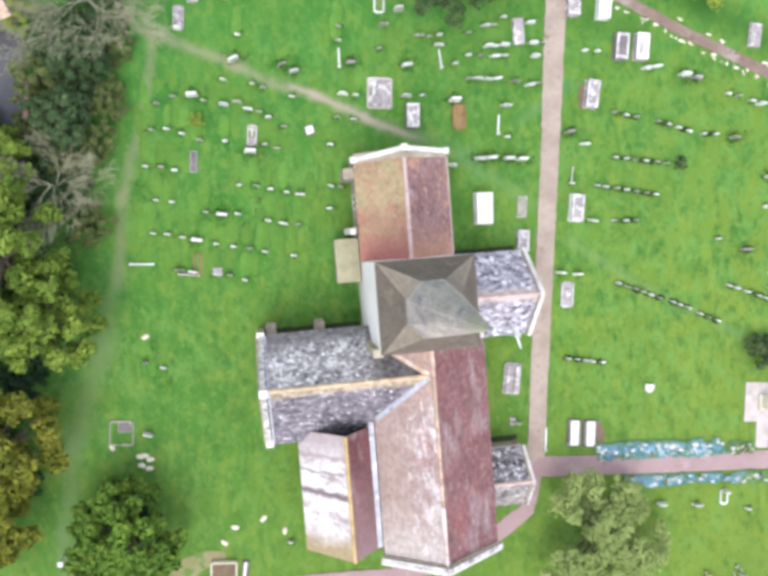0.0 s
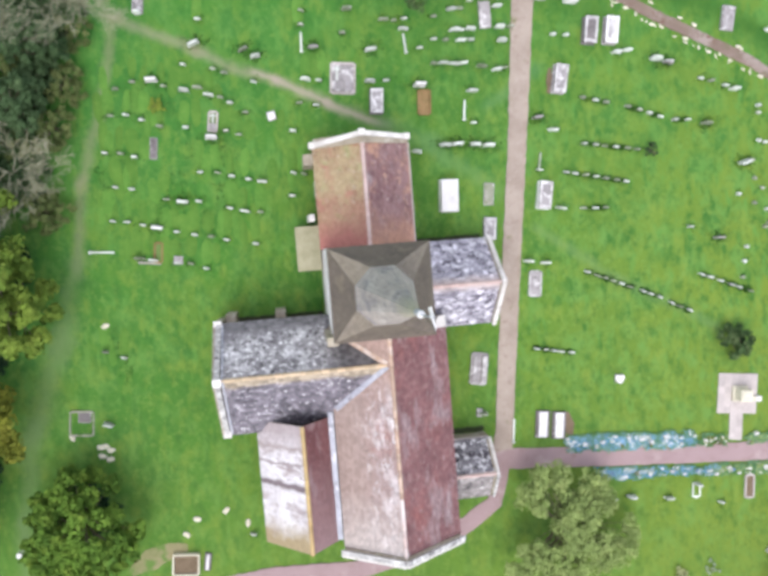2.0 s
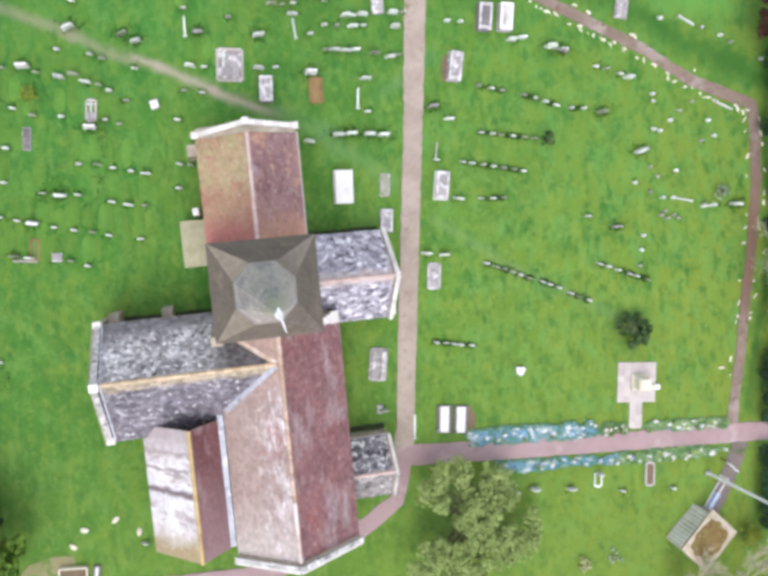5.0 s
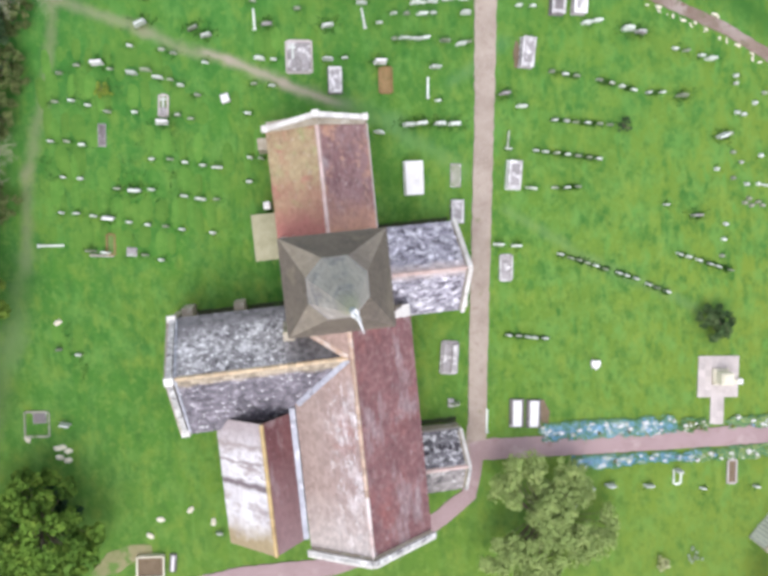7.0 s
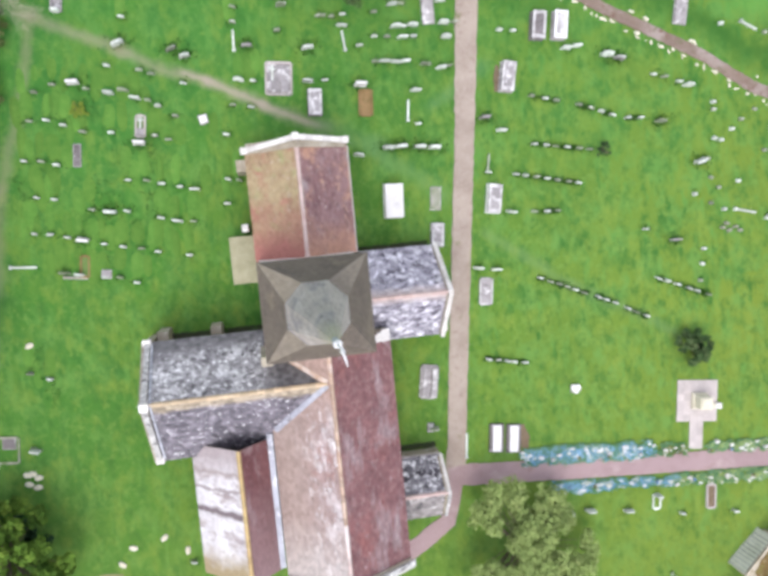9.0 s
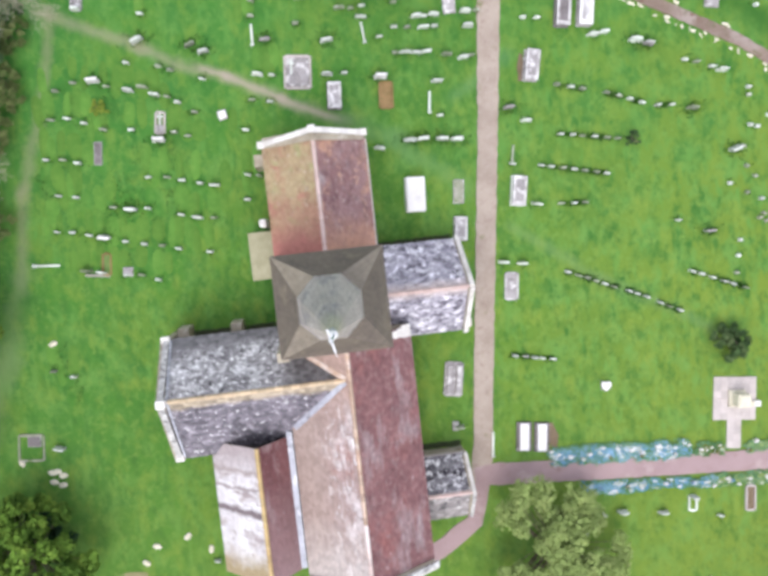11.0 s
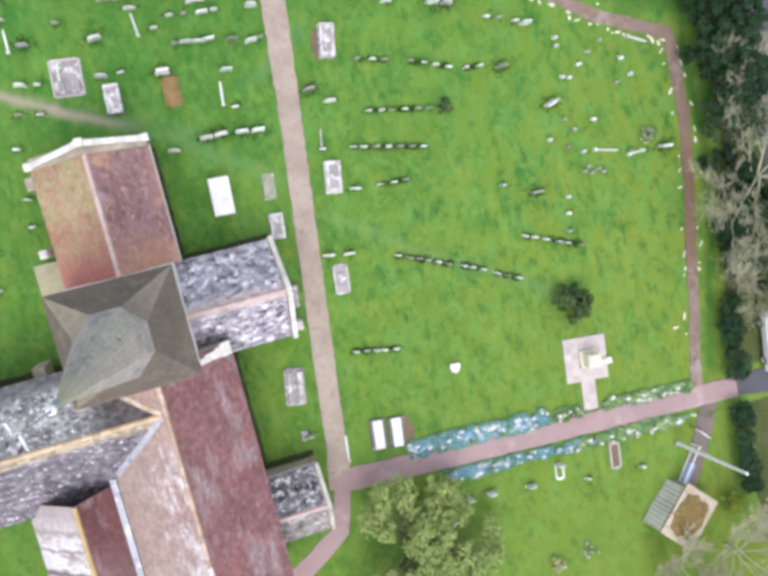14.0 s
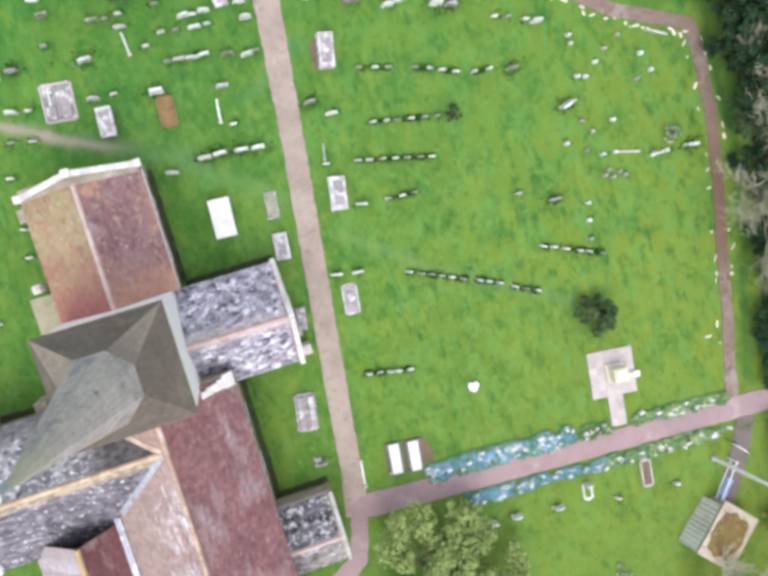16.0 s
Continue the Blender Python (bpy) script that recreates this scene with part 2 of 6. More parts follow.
PALE_TILE = surface("pale_speckled_clay_tile", (0.36, 0.275, 0.255), (0.3, 0.215, 0.2), (0.47, 0.395, 0.375), 0.4, 3.0, 0.95, 0.3, 0.14, patches=[((0.62, 0.57, 0.57), 0.8, 0.5, 0.68, (1.2, 0.6, 1.2)), ((0.33, 0.19, 0.17), 0.5, 0.58, 0.72), ((0.7, 0.67, 0.67), 2.6, 0.55, 0.65, (1.3, 0.55, 1.3)), ((0.22, 0.155, 0.145), 3.2, 0.57, 0.69)], zones=[((0.37, 0.285, 0.25), "X", -0.1, -1.9, 1.6), ((0.39, 0.28, 0.24), "Y", -7.0, -5.0, 2.0), ((0.56, 0.52, 0.49), "Y", -12.4, -18.0, 2.6)])
WHITE_TILE = surface("white_lichened_tile", (0.8, 0.785, 0.8), (0.6, 0.56, 0.57), (0.86, 0.855, 0.87), 0.3, 2.5, 0.95, 0.3, 0.08, patches=[((0.4, 0.34, 0.34), 0.6, 0.57, 0.66, (0.4, 1.4, 0.4)), ((0.45, 0.39, 0.38), 1.3, 0.56, 0.66, (0.5, 1.2, 0.5)), ((0.33, 0.26, 0.25), 3.0, 0.6, 0.68, (0.3, 1.6, 0.3))], zones=[((0.38, 0.3, 0.18), "Y", -13.8, -15.2, 2.2), ((0.42, 0.36, 0.36), "Y", -10.4, -8.4, 2.4)], bands=[((0.2, 0.16, 0.17), "Y", -11.75, 0.26, 0.7), ((0.36, 0.31, 0.31), "Y", -10.4, 0.16, 0.8), ((0.4, 0.34, 0.33), "Y", -9.4, 0.2, 0.8)], shift=2.0)
OCHRE_TILE = surface("mossy_ochre_tile", (0.39, 0.3, 0.175), (0.33, 0.22, 0.14), (0.47, 0.4, 0.26), 0.5, 3.0, 0.95, 0.3, 0.09, patches=[((0.4, 0.21, 0.15), 0.6, 0.53, 0.63), ((0.33, 0.32, 0.16), 1.2, 0.54, 0.66), ((0.54, 0.46, 0.38), 2.6, 0.6, 0.74), ((0.2, 0.125, 0.085), 2.4, 0.53, 0.8, (1, 0.6, 1))], zones=[((0.38, 0.165, 0.135), "Y", 6.0, 2.8, 3.6)])
WINE_TILE = surface("weathered_wine_tile", (0.28, 0.17, 0.165), (0.21, 0.115, 0.115), (0.38, 0.28, 0.27), 0.5, 3.0, 0.95, 0.3, 0.1, patches=[((0.46, 0.27, 0.19), 0.5, 0.53, 0.66), ((0.36, 0.3, 0.3), 1.3, 0.55, 0.74, (1.2, 0.6, 1.2)), ((0.12, 0.07, 0.075), 2.0, 0.52, 0.78, (1.2, 0.6, 1.2)), ((0.5, 0.31, 0.22), 1.5, 0.57, 0.7), ((0.5, 0.42, 0.38), 3.0, 0.6, 0.74)], zones=[((0.44, 0.25, 0.18), "Y", 4.6, 2.6, 3.2)])
GREY_SLATE = surface("grey_stone_slate", (0.42, 0.4, 0.46), (0.31, 0.295, 0.345), (0.62, 0.6, 0.66), 0.8, 2.2, 0.95, 0.4, single=0.26, patches=[((0.74, 0.72, 0.78), 1.9, 0.5, 0.59), ((0.13, 0.12, 0.15), 2.3, 0.535, 0.605), ((0.16, 0.15, 0.19), 5.0, 0.555, 0.63)], bands=[((0.52, 0.44, 0.43), "Y", -0.35, 0.55, 0.5)])
PORCH_SLATE = surface("porch_stone_slate", (0.2, 0.19, 0.21), (0.12, 0.115, 0.125), (0.42, 0.41, 0.43), 0.6, 3.4, 0.95, 0.4, single=0.2, patches=[((0.7, 0.69, 0.7), 2.4, 0.535, 0.6), ((0.055, 0.05, 0.06), 1.8, 0.52, 0.6), ((0.74, 0.73, 0.74), 4.5, 0.58, 0.63)])
PALE_PORCH = surface("pale_porch_slate", (0.33, 0.3, 0.295), (0.22, 0.2, 0.2), (0.5, 0.47, 0.46), 0.7, 3.4, 0.95, 0.4, single=0.22, patches=[((0.12, 0.112, 0.12), 1.7, 0.53, 0.63), ((0.66, 0.63, 0.62), 3.2, 0.57, 0.64)])
# the X zone paints the shade beside the tower; the Y zone darkens the eaves
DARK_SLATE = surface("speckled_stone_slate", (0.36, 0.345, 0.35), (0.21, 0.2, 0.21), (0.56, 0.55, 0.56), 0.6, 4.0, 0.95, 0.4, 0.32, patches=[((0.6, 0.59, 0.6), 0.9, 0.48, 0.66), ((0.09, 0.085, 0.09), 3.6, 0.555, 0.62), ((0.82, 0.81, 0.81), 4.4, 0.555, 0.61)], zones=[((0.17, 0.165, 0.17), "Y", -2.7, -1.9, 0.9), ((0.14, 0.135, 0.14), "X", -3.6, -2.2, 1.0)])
PURPLE_SLATE = surface("purple_grey_slate", (0.2, 0.183, 0.21), (0.13, 0.12, 0.14), (0.31, 0.29, 0.32), 0.6, 3.0, 0.95, 0.4, 0.32, patches=[((0.32, 0.295, 0.33), 1.2, 0.53, 0.66), ((0.1, 0.092, 0.105), 2.7, 0.55, 0.66), ((0.72, 0.71, 0.72), 3.4, 0.6, 0.65)], bands=[((0.4, 0.335, 0.25), "Y", -4.85, 0.4, 0.5)])
CREAM_RIDGE = surface("cream_lichened_ridge", (0.62, 0.49, 0.33), (0.52, 0.38, 0.25), (0.72, 0.62, 0.46), 0.8, 4, 0.9, 0.2, single=0.18)
MAROON_TILE = surface("maroon_clay_tile", (0.19, 0.085, 0.085), (0.14, 0.06, 0.062), (0.27, 0.16, 0.155), 0.5, 3.0, 0.95, 0.3, 0.1, patches=[((0.33, 0.25, 0.25), 1.0, 0.56, 0.74, (1.3, 0.5, 1.3)), ((0.42, 0.37, 0.37), 2.4, 0.64, 0.76)], zones=[((0.3, 0.2, 0.2), "Y", -9.5, -16.0, 2.5)])
RIDGE_TILE = surface("ochre_ridge_tile", (0.56, 0.42, 0.32), (0.46, 0.31, 0.23), (0.68, 0.58, 0.5), 0.8, 4, 0.9, 0.2, single=0.2, patches=[((0.7, 0.63, 0.58), 1.0, 0.5, 0.66), ((0.4, 0.26, 0.21), 1.8, 0.56, 0.68)])
GOLD_RIDGE = surface("golden_lichened_ridge", (0.56, 0.42, 0.2), (0.47, 0.33, 0.16), (0.66, 0.55, 0.34), 0.8, 4, 0.9, 0.2, single=0.12)
WHITE_RIDGE = surface("whitened_ridge_tile", (0.74, 0.66, 0.63), (0.6, 0.47, 0.43), (0.84, 0.8, 0.79), 0.9, 4, 0.9, 0.2, single=0.15, patches=[((0.5, 0.36, 0.28), 2.0, 0.56, 0.66)])
PINK_RIDGE = surface("pinkish_ridge_tile", (0.64, 0.5, 0.46), (0.56, 0.4, 0.36), (0.74, 0.63, 0.6), 0.8, 4, 0.9, 0.2, single=0.1)
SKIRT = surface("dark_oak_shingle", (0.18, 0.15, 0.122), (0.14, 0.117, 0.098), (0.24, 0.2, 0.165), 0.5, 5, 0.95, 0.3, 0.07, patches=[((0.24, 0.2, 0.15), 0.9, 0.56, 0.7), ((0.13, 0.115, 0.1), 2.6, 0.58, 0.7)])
# broach shingle in a lit and a half-lit tone
LIT_BROACH = surface("lit_oak_shingle", (0.33, 0.28, 0.215), (0.27, 0.23, 0.175), (0.41, 0.36, 0.3), 0.6, 5, 0.95, 0.3, 0.07)
HALF_LIT_BROACH = surface("half_lit_oak_shingle", (0.25, 0.215, 0.17), (0.2, 0.17, 0.14), (0.31, 0.27, 0.22), 0.6, 5, 0.95, 0.3, 0.07)
SPIRE = surface("silvered_shingle", (0.52, 0.46, 0.435), (0.4, 0.35, 0.33), (0.63, 0.57, 0.545), 0.5, 4, 1.0, 0.2, 0.06, patches=[((0.31, 0.285, 0.3), 1.0, 0.53, 0.66, (1, 1, 0.4)), ((0.62, 0.57, 0.55), 0.9, 0.56, 0.7, (1.4, 1.4, 0.3)), ((0.19, 0.18, 0.19), 1.5, 0.63, 0.7, (1, 1, 0.5))], zones=[((0.46, 0.44, 0.32), "Z", 22.8, 26.4, 2.5)])
LEAD = surface("sheet_lead", (0.5, 0.52, 0.58), (0.34, 0.35, 0.4), (0.66, 0.68, 0.74), 0.9, 6, 0.6, 0.15, patches=[((0.22, 0.21, 0.22), 1.4, 0.56, 0.68), ((0.75, 0.76, 0.8), 1.8, 0.56, 0.66)])
FLAT_ROOF = surface("mossy_flat_roof", (0.4, 0.37, 0.25), (0.3, 0.29, 0.18), (0.48, 0.45, 0.33), 0.8, 6, 0.95, 0.3)
STONE = surface("pale_gravestone", (0.7, 0.74, 0.69), (0.52, 0.56, 0.5), (0.83, 0.86, 0.82), 1.5, 9, 0.9, 0.4, single=0.2, patches=[((0.36, 0.38, 0.28), 3.0, 0.6, 0.7)])
CREAM_STONE = surface("cream_limestone", (0.72, 0.68, 0.54), (0.6, 0.56, 0.43), (0.8, 0.78, 0.68), 1.2, 8, 0.9, 0.3)
MOSSY = surface("mossy_gravestone", (0.33, 0.37, 0.28), (0.2, 0.24, 0.15), (0.5, 0.5, 0.44), 1.5, 9, 0.95, 0.5, single=0.25, patches=[((0.62, 0.63, 0.58), 2.6, 0.57, 0.66)])
TOMB = surface("grey_tomb_stone", (0.38, 0.355, 0.355), (0.27, 0.25, 0.25), (0.52, 0.5, 0.5), 0.8, 5, 0.9, 0.4, single=0.1, patches=[((0.68, 0.66, 0.66), 2.0, 0.54, 0.62), ((0.18, 0.165, 0.165), 2.4, 0.58, 0.68)])
DULL_SLAB = surface("sunken_mossy_slab", (0.36, 0.35, 0.29), (0.26, 0.28, 0.2), (0.48, 0.45, 0.4), 1.2, 6, 0.95, 0.4, patches=[((0.16, 0.22, 0.09), 1.8, 0.52, 0.64)])
MARBLE = surface("white_marble", (0.77, 0.76, 0.75), (0.68, 0.66, 0.65), (0.84, 0.84, 0.83), 0.8, 6, 0.7, 0.1, patches=[((0.6, 0.58, 0.56), 1.8, 0.58, 0.72)])
SPOTTED = surface("spotted_pale_slab", (0.66, 0.65, 0.64), (0.48, 0.46, 0.46), (0.8, 0.79, 0.79), 1.6, 6, 0.9, 0.3, single=0.1, patches=[((0.36, 0.34, 0.34), 2.1, 0.5, 0.58), ((0.3, 0.28, 0.28), 3.2, 0.58, 0.68)])
PINK_STONE = surface("pinkish_paving", (0.53, 0.475, 0.45), (0.43, 0.38, 0.36), (0.64, 0.59, 0.57), 0.9, 7, 0.9, 0.3, single=0.1)
RUST = surface("rusty_gravel", (0.28, 0.18, 0.085), (0.2, 0.14, 0.06), (0.4, 0.28, 0.15), 1.2, 12, 1, 0.5, patches=[((0.12, 0.17, 0.05), 2.0, 0.58, 0.68)])
DARK_TOMB = surface("dark_grey_stone", (0.19, 0.17, 0.17), (0.13, 0.115, 0.115), (0.3, 0.28, 0.28), 0.9, 6, 0.9, 0.4, patches=[((0.45, 0.43, 0.43), 2.4, 0.6, 0.68)])
DARK_PATH = surface("trodden_brown_path", (0.2, 0.165, 0.155), (0.15, 0.125, 0.11), (0.28, 0.24, 0.22), 0.6, 9, 1, 0.4, patches=[((0.1, 0.13, 0.05), 1.0, 0.54, 0.66)])
ROOF_EDGE = surface("pale_roof_edge", (0.5, 0.44, 0.34), (0.38, 0.33, 0.25), (0.64, 0.58, 0.48), 0.9, 6, 0.95, 0.4, patches=[((0.3, 0.25, 0.15), 1.6, 0.54, 0.66)])
ROOF_MOSS = surface("brown_roof_moss", (0.2, 0.135, 0.05), (0.15, 0.1, 0.04), (0.27, 0.21, 0.09), 0.9, 8, 1, 0.7, patches=[((0.2, 0.2, 0.06), 1.5, 0.56, 0.66), ((0.32, 0.26, 0.15), 2.6, 0.58, 0.68)])
LEAN_ROOF = surface("pale_mossy_sheet", (0.62, 0.63, 0.52), (0.5, 0.52, 0.4), (0.72, 0.73, 0.63), 0.9, 6, 0.9, 0.3, single=0.12, patches=[((0.4, 0.42, 0.34), 2.0, 0.56, 0.68)])
LEAN_RIB = surface("grey_sheet_rib", (0.44, 0.46, 0.4), (0.34, 0.36, 0.3), (0.56, 0.58, 0.5), 0.9, 6, 0.9, 0.3, single=0.15)
BARK = surface("bark", (0.17, 0.14, 0.1), (0.1, 0.08, 0.06), (0.3, 0.26, 0.2), 1.5, 9, 0.95, 0.6)
DIM_BARK = surface("dull_lichened_bark", (0.33, 0.33, 0.225), (0.24, 0.245, 0.155), (0.45, 0.445, 0.33), 1.5, 9, 0.95, 0.3)
GREY_BARK = surface("grey_bark", (0.44, 0.43, 0.3), (0.34, 0.335, 0.22), (0.56, 0.55, 0.4), 1.5, 9, 0.95, 0.3)
PAINT = surface("white_paint", (0.8, 0.8, 0.8), (0.7, 0.7, 0.7), (0.85, 0.85, 0.85), 1, 8, 0.5, 0.1)
DARK_WOOD = surface("dark_oak", (0.12, 0.09, 0.06), (0.08, 0.06, 0.04), (0.18, 0.14, 0.1), 1, 8, 0.8, 0.3)
GLASS = surface("leaded_glass", (0.03, 0.035, 0.04), (0.02, 0.02, 0.025), (0.06, 0.06, 0.07), 1, 4, 0.15, 0.05)


def leafage(name, a, b, c):
    m = surface(name, a, b, c, 0.6, 1.1, 0.9, 0.0, 0.2)
    m.node_tree.nodes["Principled BSDF"].inputs["Specular IOR Level"].default_value = 0.12
    return m


FRESH_TURF = surface("fresh_turf", (0.105, 0.24, 0.042), (0.08, 0.2, 0.033), (0.15, 0.275, 0.056), 0.9, 3, 1, 0.4, single=0.06)
DRY_TURF = surface("dry_turf", (0.1, 0.215, 0.036), (0.075, 0.185, 0.03), (0.135, 0.245, 0.048), 0.9, 3, 1, 0.4, single=0.06)
LEAF_YELLOW = leafage("yellow_green_leaf", (0.165, 0.245, 0.038), (0.09, 0.16, 0.026), (0.27, 0.35, 0.068))
LEAF_GOLD = leafage("golden_green_leaf", (0.19, 0.205, 0.028), (0.105, 0.13, 0.02), (0.3, 0.3, 0.055))
LEAF_GREEN = leafage("mid_green_leaf", (0.105, 0.205, 0.036), (0.05, 0.115, 0.022), (0.22, 0.34, 0.07))
LEAF_LAWN = leafage("lawn_tree_leaf", (0.125, 0.225, 0.034), (0.06, 0.125, 0.02), (0.27, 0.37, 0.06))
LEAF_BRIGHT = leafage("bright_lime_leaf", (0.3, 0.37, 0.06), (0.2, 0.28, 0.045), (0.42, 0.46, 0.1))
LEAF_DARK = leafage("dark_evergreen_leaf", (0.035, 0.075, 0.035), (0.022, 0.05, 0.025), (0.07, 0.12, 0.055))
LEAF_YEW = leafage("yew_leaf", (0.07, 0.125, 0.045), (0.03, 0.065, 0.025), (0.22, 0.27, 0.12))
LEAF_OLIVE = leafage("muted_olive_leaf", (0.30, 0.39, 0.13), (0.23, 0.31, 0.10), (0.42, 0.47, 0.18))
LEAF_DULL = leafage("dull_olive_leaf", (0.34, 0.43, 0.155), (0.26, 0.34, 0.115), (0.46, 0.53, 0.23))
LEAF_BLUE = leafage("deep_green_leaf", (0.075, 0.13, 0.055), (0.045, 0.085, 0.035), (0.13, 0.19, 0.085))
LEAF_BROWN = leafage("brownish_leaf", (0.15, 0.19, 0.065), (0.09, 0.125, 0.04), (0.25, 0.28, 0.11))
LEAF_COPPER = leafage("copper_leaf", (0.1, 0.05, 0.035), (0.06, 0.03, 0.025), (0.18, 0.1, 0.06))
LONG_GRASS = leafage("long_grass_blade", (0.06, 0.155, 0.03), (0.045, 0.12, 0.025), (0.1, 0.21, 0.045))
BLUE_FLOWER = leafage("blue_petal", (0.22, 0.4, 0.56), (0.13, 0.28, 0.44), (0.42, 0.58, 0.66))
BED_LEAF = leafage("border_plant_leaf", (0.12, 0.25, 0.12), (0.08, 0.19, 0.08), (0.24, 0.38, 0.27))
MIXED_FLOWER = leafage("white_flecked_leaf", (0.4, 0.48, 0.34), (0.12, 0.22, 0.08), (0.8, 0.82, 0.78))
CREAM_FLOWER = leafage("cream_petal", (0.5, 0.52, 0.26), (0.3, 0.36, 0.14), (0.72, 0.7, 0.5))
WHITE_FLOWER = leafage("white_petal", (0.75, 0.76, 0.74), (0.6, 0.6, 0.5), (0.85, 0.85, 0.85))

# ---- mesh helpers ----


def ground(x, y):
    """The churchyard falls gently towards the north."""
    return 0.046 * x - 0.005 * y - 0.227


def mesh_of(name, verts, faces, material):
    me = bpy.data.meshes.new(name)
    me.from_pydata(verts, [], faces)
    me.materials.append(material)
    me.update()
    return me


def part(name, bm, material, parent=None, label=""):
    """Links a bmesh, or (verts, faces), as one mesh object under a thing or a part."""
    if isinstance(bm, tuple):
        me = mesh_of(name, *bm, material)
    else:
        bmesh.ops.recalc_face_normals(bm, faces=bm.faces)
        me = bpy.data.meshes.new(name)
        bm.to_mesh(me)
        bm.free()
        me.materials.append(material)
    ob = new(name, me)
    ob.parent = parent
    return tagged(ob, label)


def thing(name, m, label, category, group="", kind=""):
    ob = new(name)
    ob.matrix_basis = m
    return tagged(ob, label, category, group, kind)


def add_box(bm, x0, x1, y0, y1, z0, z1, bevel=0.0):
    v = [bm.verts.new(p) for p in ((x0, y0, z0), (x1, y0, z0), (x1, y1, z0), (x0, y1, z0), (x0, y0, z1), (x1, y0, z1), (x1, y1, z1), (x0, y1, z1))]
    f = [bm.faces.new([v[i] for i in q]) for q in ((3, 2, 1, 0), (4, 5, 6, 7), (0, 1, 5, 4), (1, 2, 6, 5), (2, 3, 7, 6), (3, 0, 4, 7))]
    if bevel:
        bmesh.ops.bevel(bm, geom=list({e for q in f for e in q.edges}), offset=bevel, segments=1, affect="EDGES")


def boxed(*args, bevel=0.0):
    bm = bmesh.new()
    add_box(bm, *args, bevel=bevel)
    return bm


def add_prism(bm, outline, a, b):
    """An outline of 3D points, pushed from offset a to offset b (vectors)."""
    lo, hi = [bm.verts.new(Vector(p) + Vector(a)) for p in outline], [bm.verts.new(Vector(p) + Vector(b)) for p in outline]
    bm.faces.new(lo[::-1]), bm.faces.new(hi)
    for i in range(len(lo)):
        j = (i + 1) % len(lo)
        bm.faces.new((lo[i], lo[j], hi[j], hi[i]))


def prism(outline, a, b):
    bm = bmesh.new()
    add_prism(bm, outline, a, b)
    return bm


def tiles(e0, e1, r0, wide, tall, seed, lift=0.012):
    """Courses of single overlapping tiles on the plane from the eaves e0-e1 up to r0 (above e0), as verts and faces."""
    rng = random.Random(seed)
    e0, along, up = Vector(e0), Vector(e1) - Vector(e0), Vector(r0) - Vector(e0)
    n = along.cross(up).normalized()
    if n.z < 0:
        n = -n
    cols, rows = max(1, round(along.length / wide)), max(1, round(up.length / tall))
    verts, faces = [], []
    for r in range(rows):
        shift = 0.5 * (r % 2)
        for c in range(cols + (r % 2)):
            u0, u1 = max(0, (c - shift) / cols) + 0.003 / along.length, min(1, (c + 1 - shift) / cols) - 0.003 / along.length
            if (u1 - u0) * along.length < 0.02:
                continue
            v0, v1 = r / rows - 0.004 * rng.random(), min(1.0, (r + 1.25) / rows)
            k, q = lift + rng.uniform(0, 0.008), rng.uniform(-0.004, 0.004)
            i = len(verts)
            lo0, lo1, hi1, hi0 = (e0 + along * u + up * v for u, v in ((u0, v0), (u1, v0), (u1, v1), (u0, v1)))
            verts += [lo0 + n * (k + q), lo1 + n * (k - q), hi1 + n * 0.006, hi0 + n * 0.006, lo0, lo1]
            faces += [(i, i + 1, i + 2, i + 3), (i + 4, i + 5, i + 1, i), (i + 4, i, i + 3), (i + 1, i + 5, i + 2)]
    return [tuple(v) for v in verts], faces


def slates(e0, e1, r0, wide, tall, seed, material, parent):
    """Large stone slates, each an object of its own, laid in courses that overlap."""
    rng = random.Random(seed)
    e0, along, up = Vector(e0), Vector(e1) - Vector(e0), Vector(r0) - Vector(e0)
    cols, rows = max(1, round(along.length / wide)), max(1, round(up.length / tall))
    w, h = along.length / cols, up.length / rows
    x, y = along.normalized(), up.normalized()
    n = x.cross(y)
    if n.z < 0:
        x, e0 = -x, e0 + along
        n = -n
    shapes = []
    for full in (1.0, 1.0, 1.0, 0.5):
        a, b, k = 0.004, w * full - 0.004, 0.03 + rng.uniform(0, 0.012)
        c, t = rng.uniform(0.01, 0.035), rng.uniform(-0.008, 0.008)
        low = [(a, c, 0), (a + c, 0, 0), (b - c, t, 0), (b, c, 0)]
        verts = [(u, v, k) for u, v, _ in low] + [(b, h * 1.22, 0.012), (a, h * 1.22, 0.012)] + [(u, v, 0.0) for u, v, _ in low]
        faces = [(0, 1, 2, 3, 4, 5), (6, 7, 1, 0), (7, 8, 2, 1), (8, 9, 3, 2), (9, 4, 3), (6, 0, 5)]
        shapes.append(mesh_of("slate", verts, faces, material))
    for r in range(rows):
        odd = r % 2
        for c in range(cols + odd):
            half = odd and c in (0, cols)
            u = 0 if c == 0 else (c - 0.5 * odd) * w
            p = e0 + x * u + y * (r * h + rng.uniform(-0.012, 0.006))
            ob = new("slate", shapes[3] if half else shapes[rng.randrange(3)])
            ob.parent = parent
            ob.matrix_basis = Matrix(((x.x, y.x, n.x, p.x), (x.y, y.y, n.y, p.y), (x.z, y.z, n.z, p.z), (0, 0, 0, 1))) @ Matrix.Rotation(rng.uniform(-0.012, 0.012), 4, "Z")


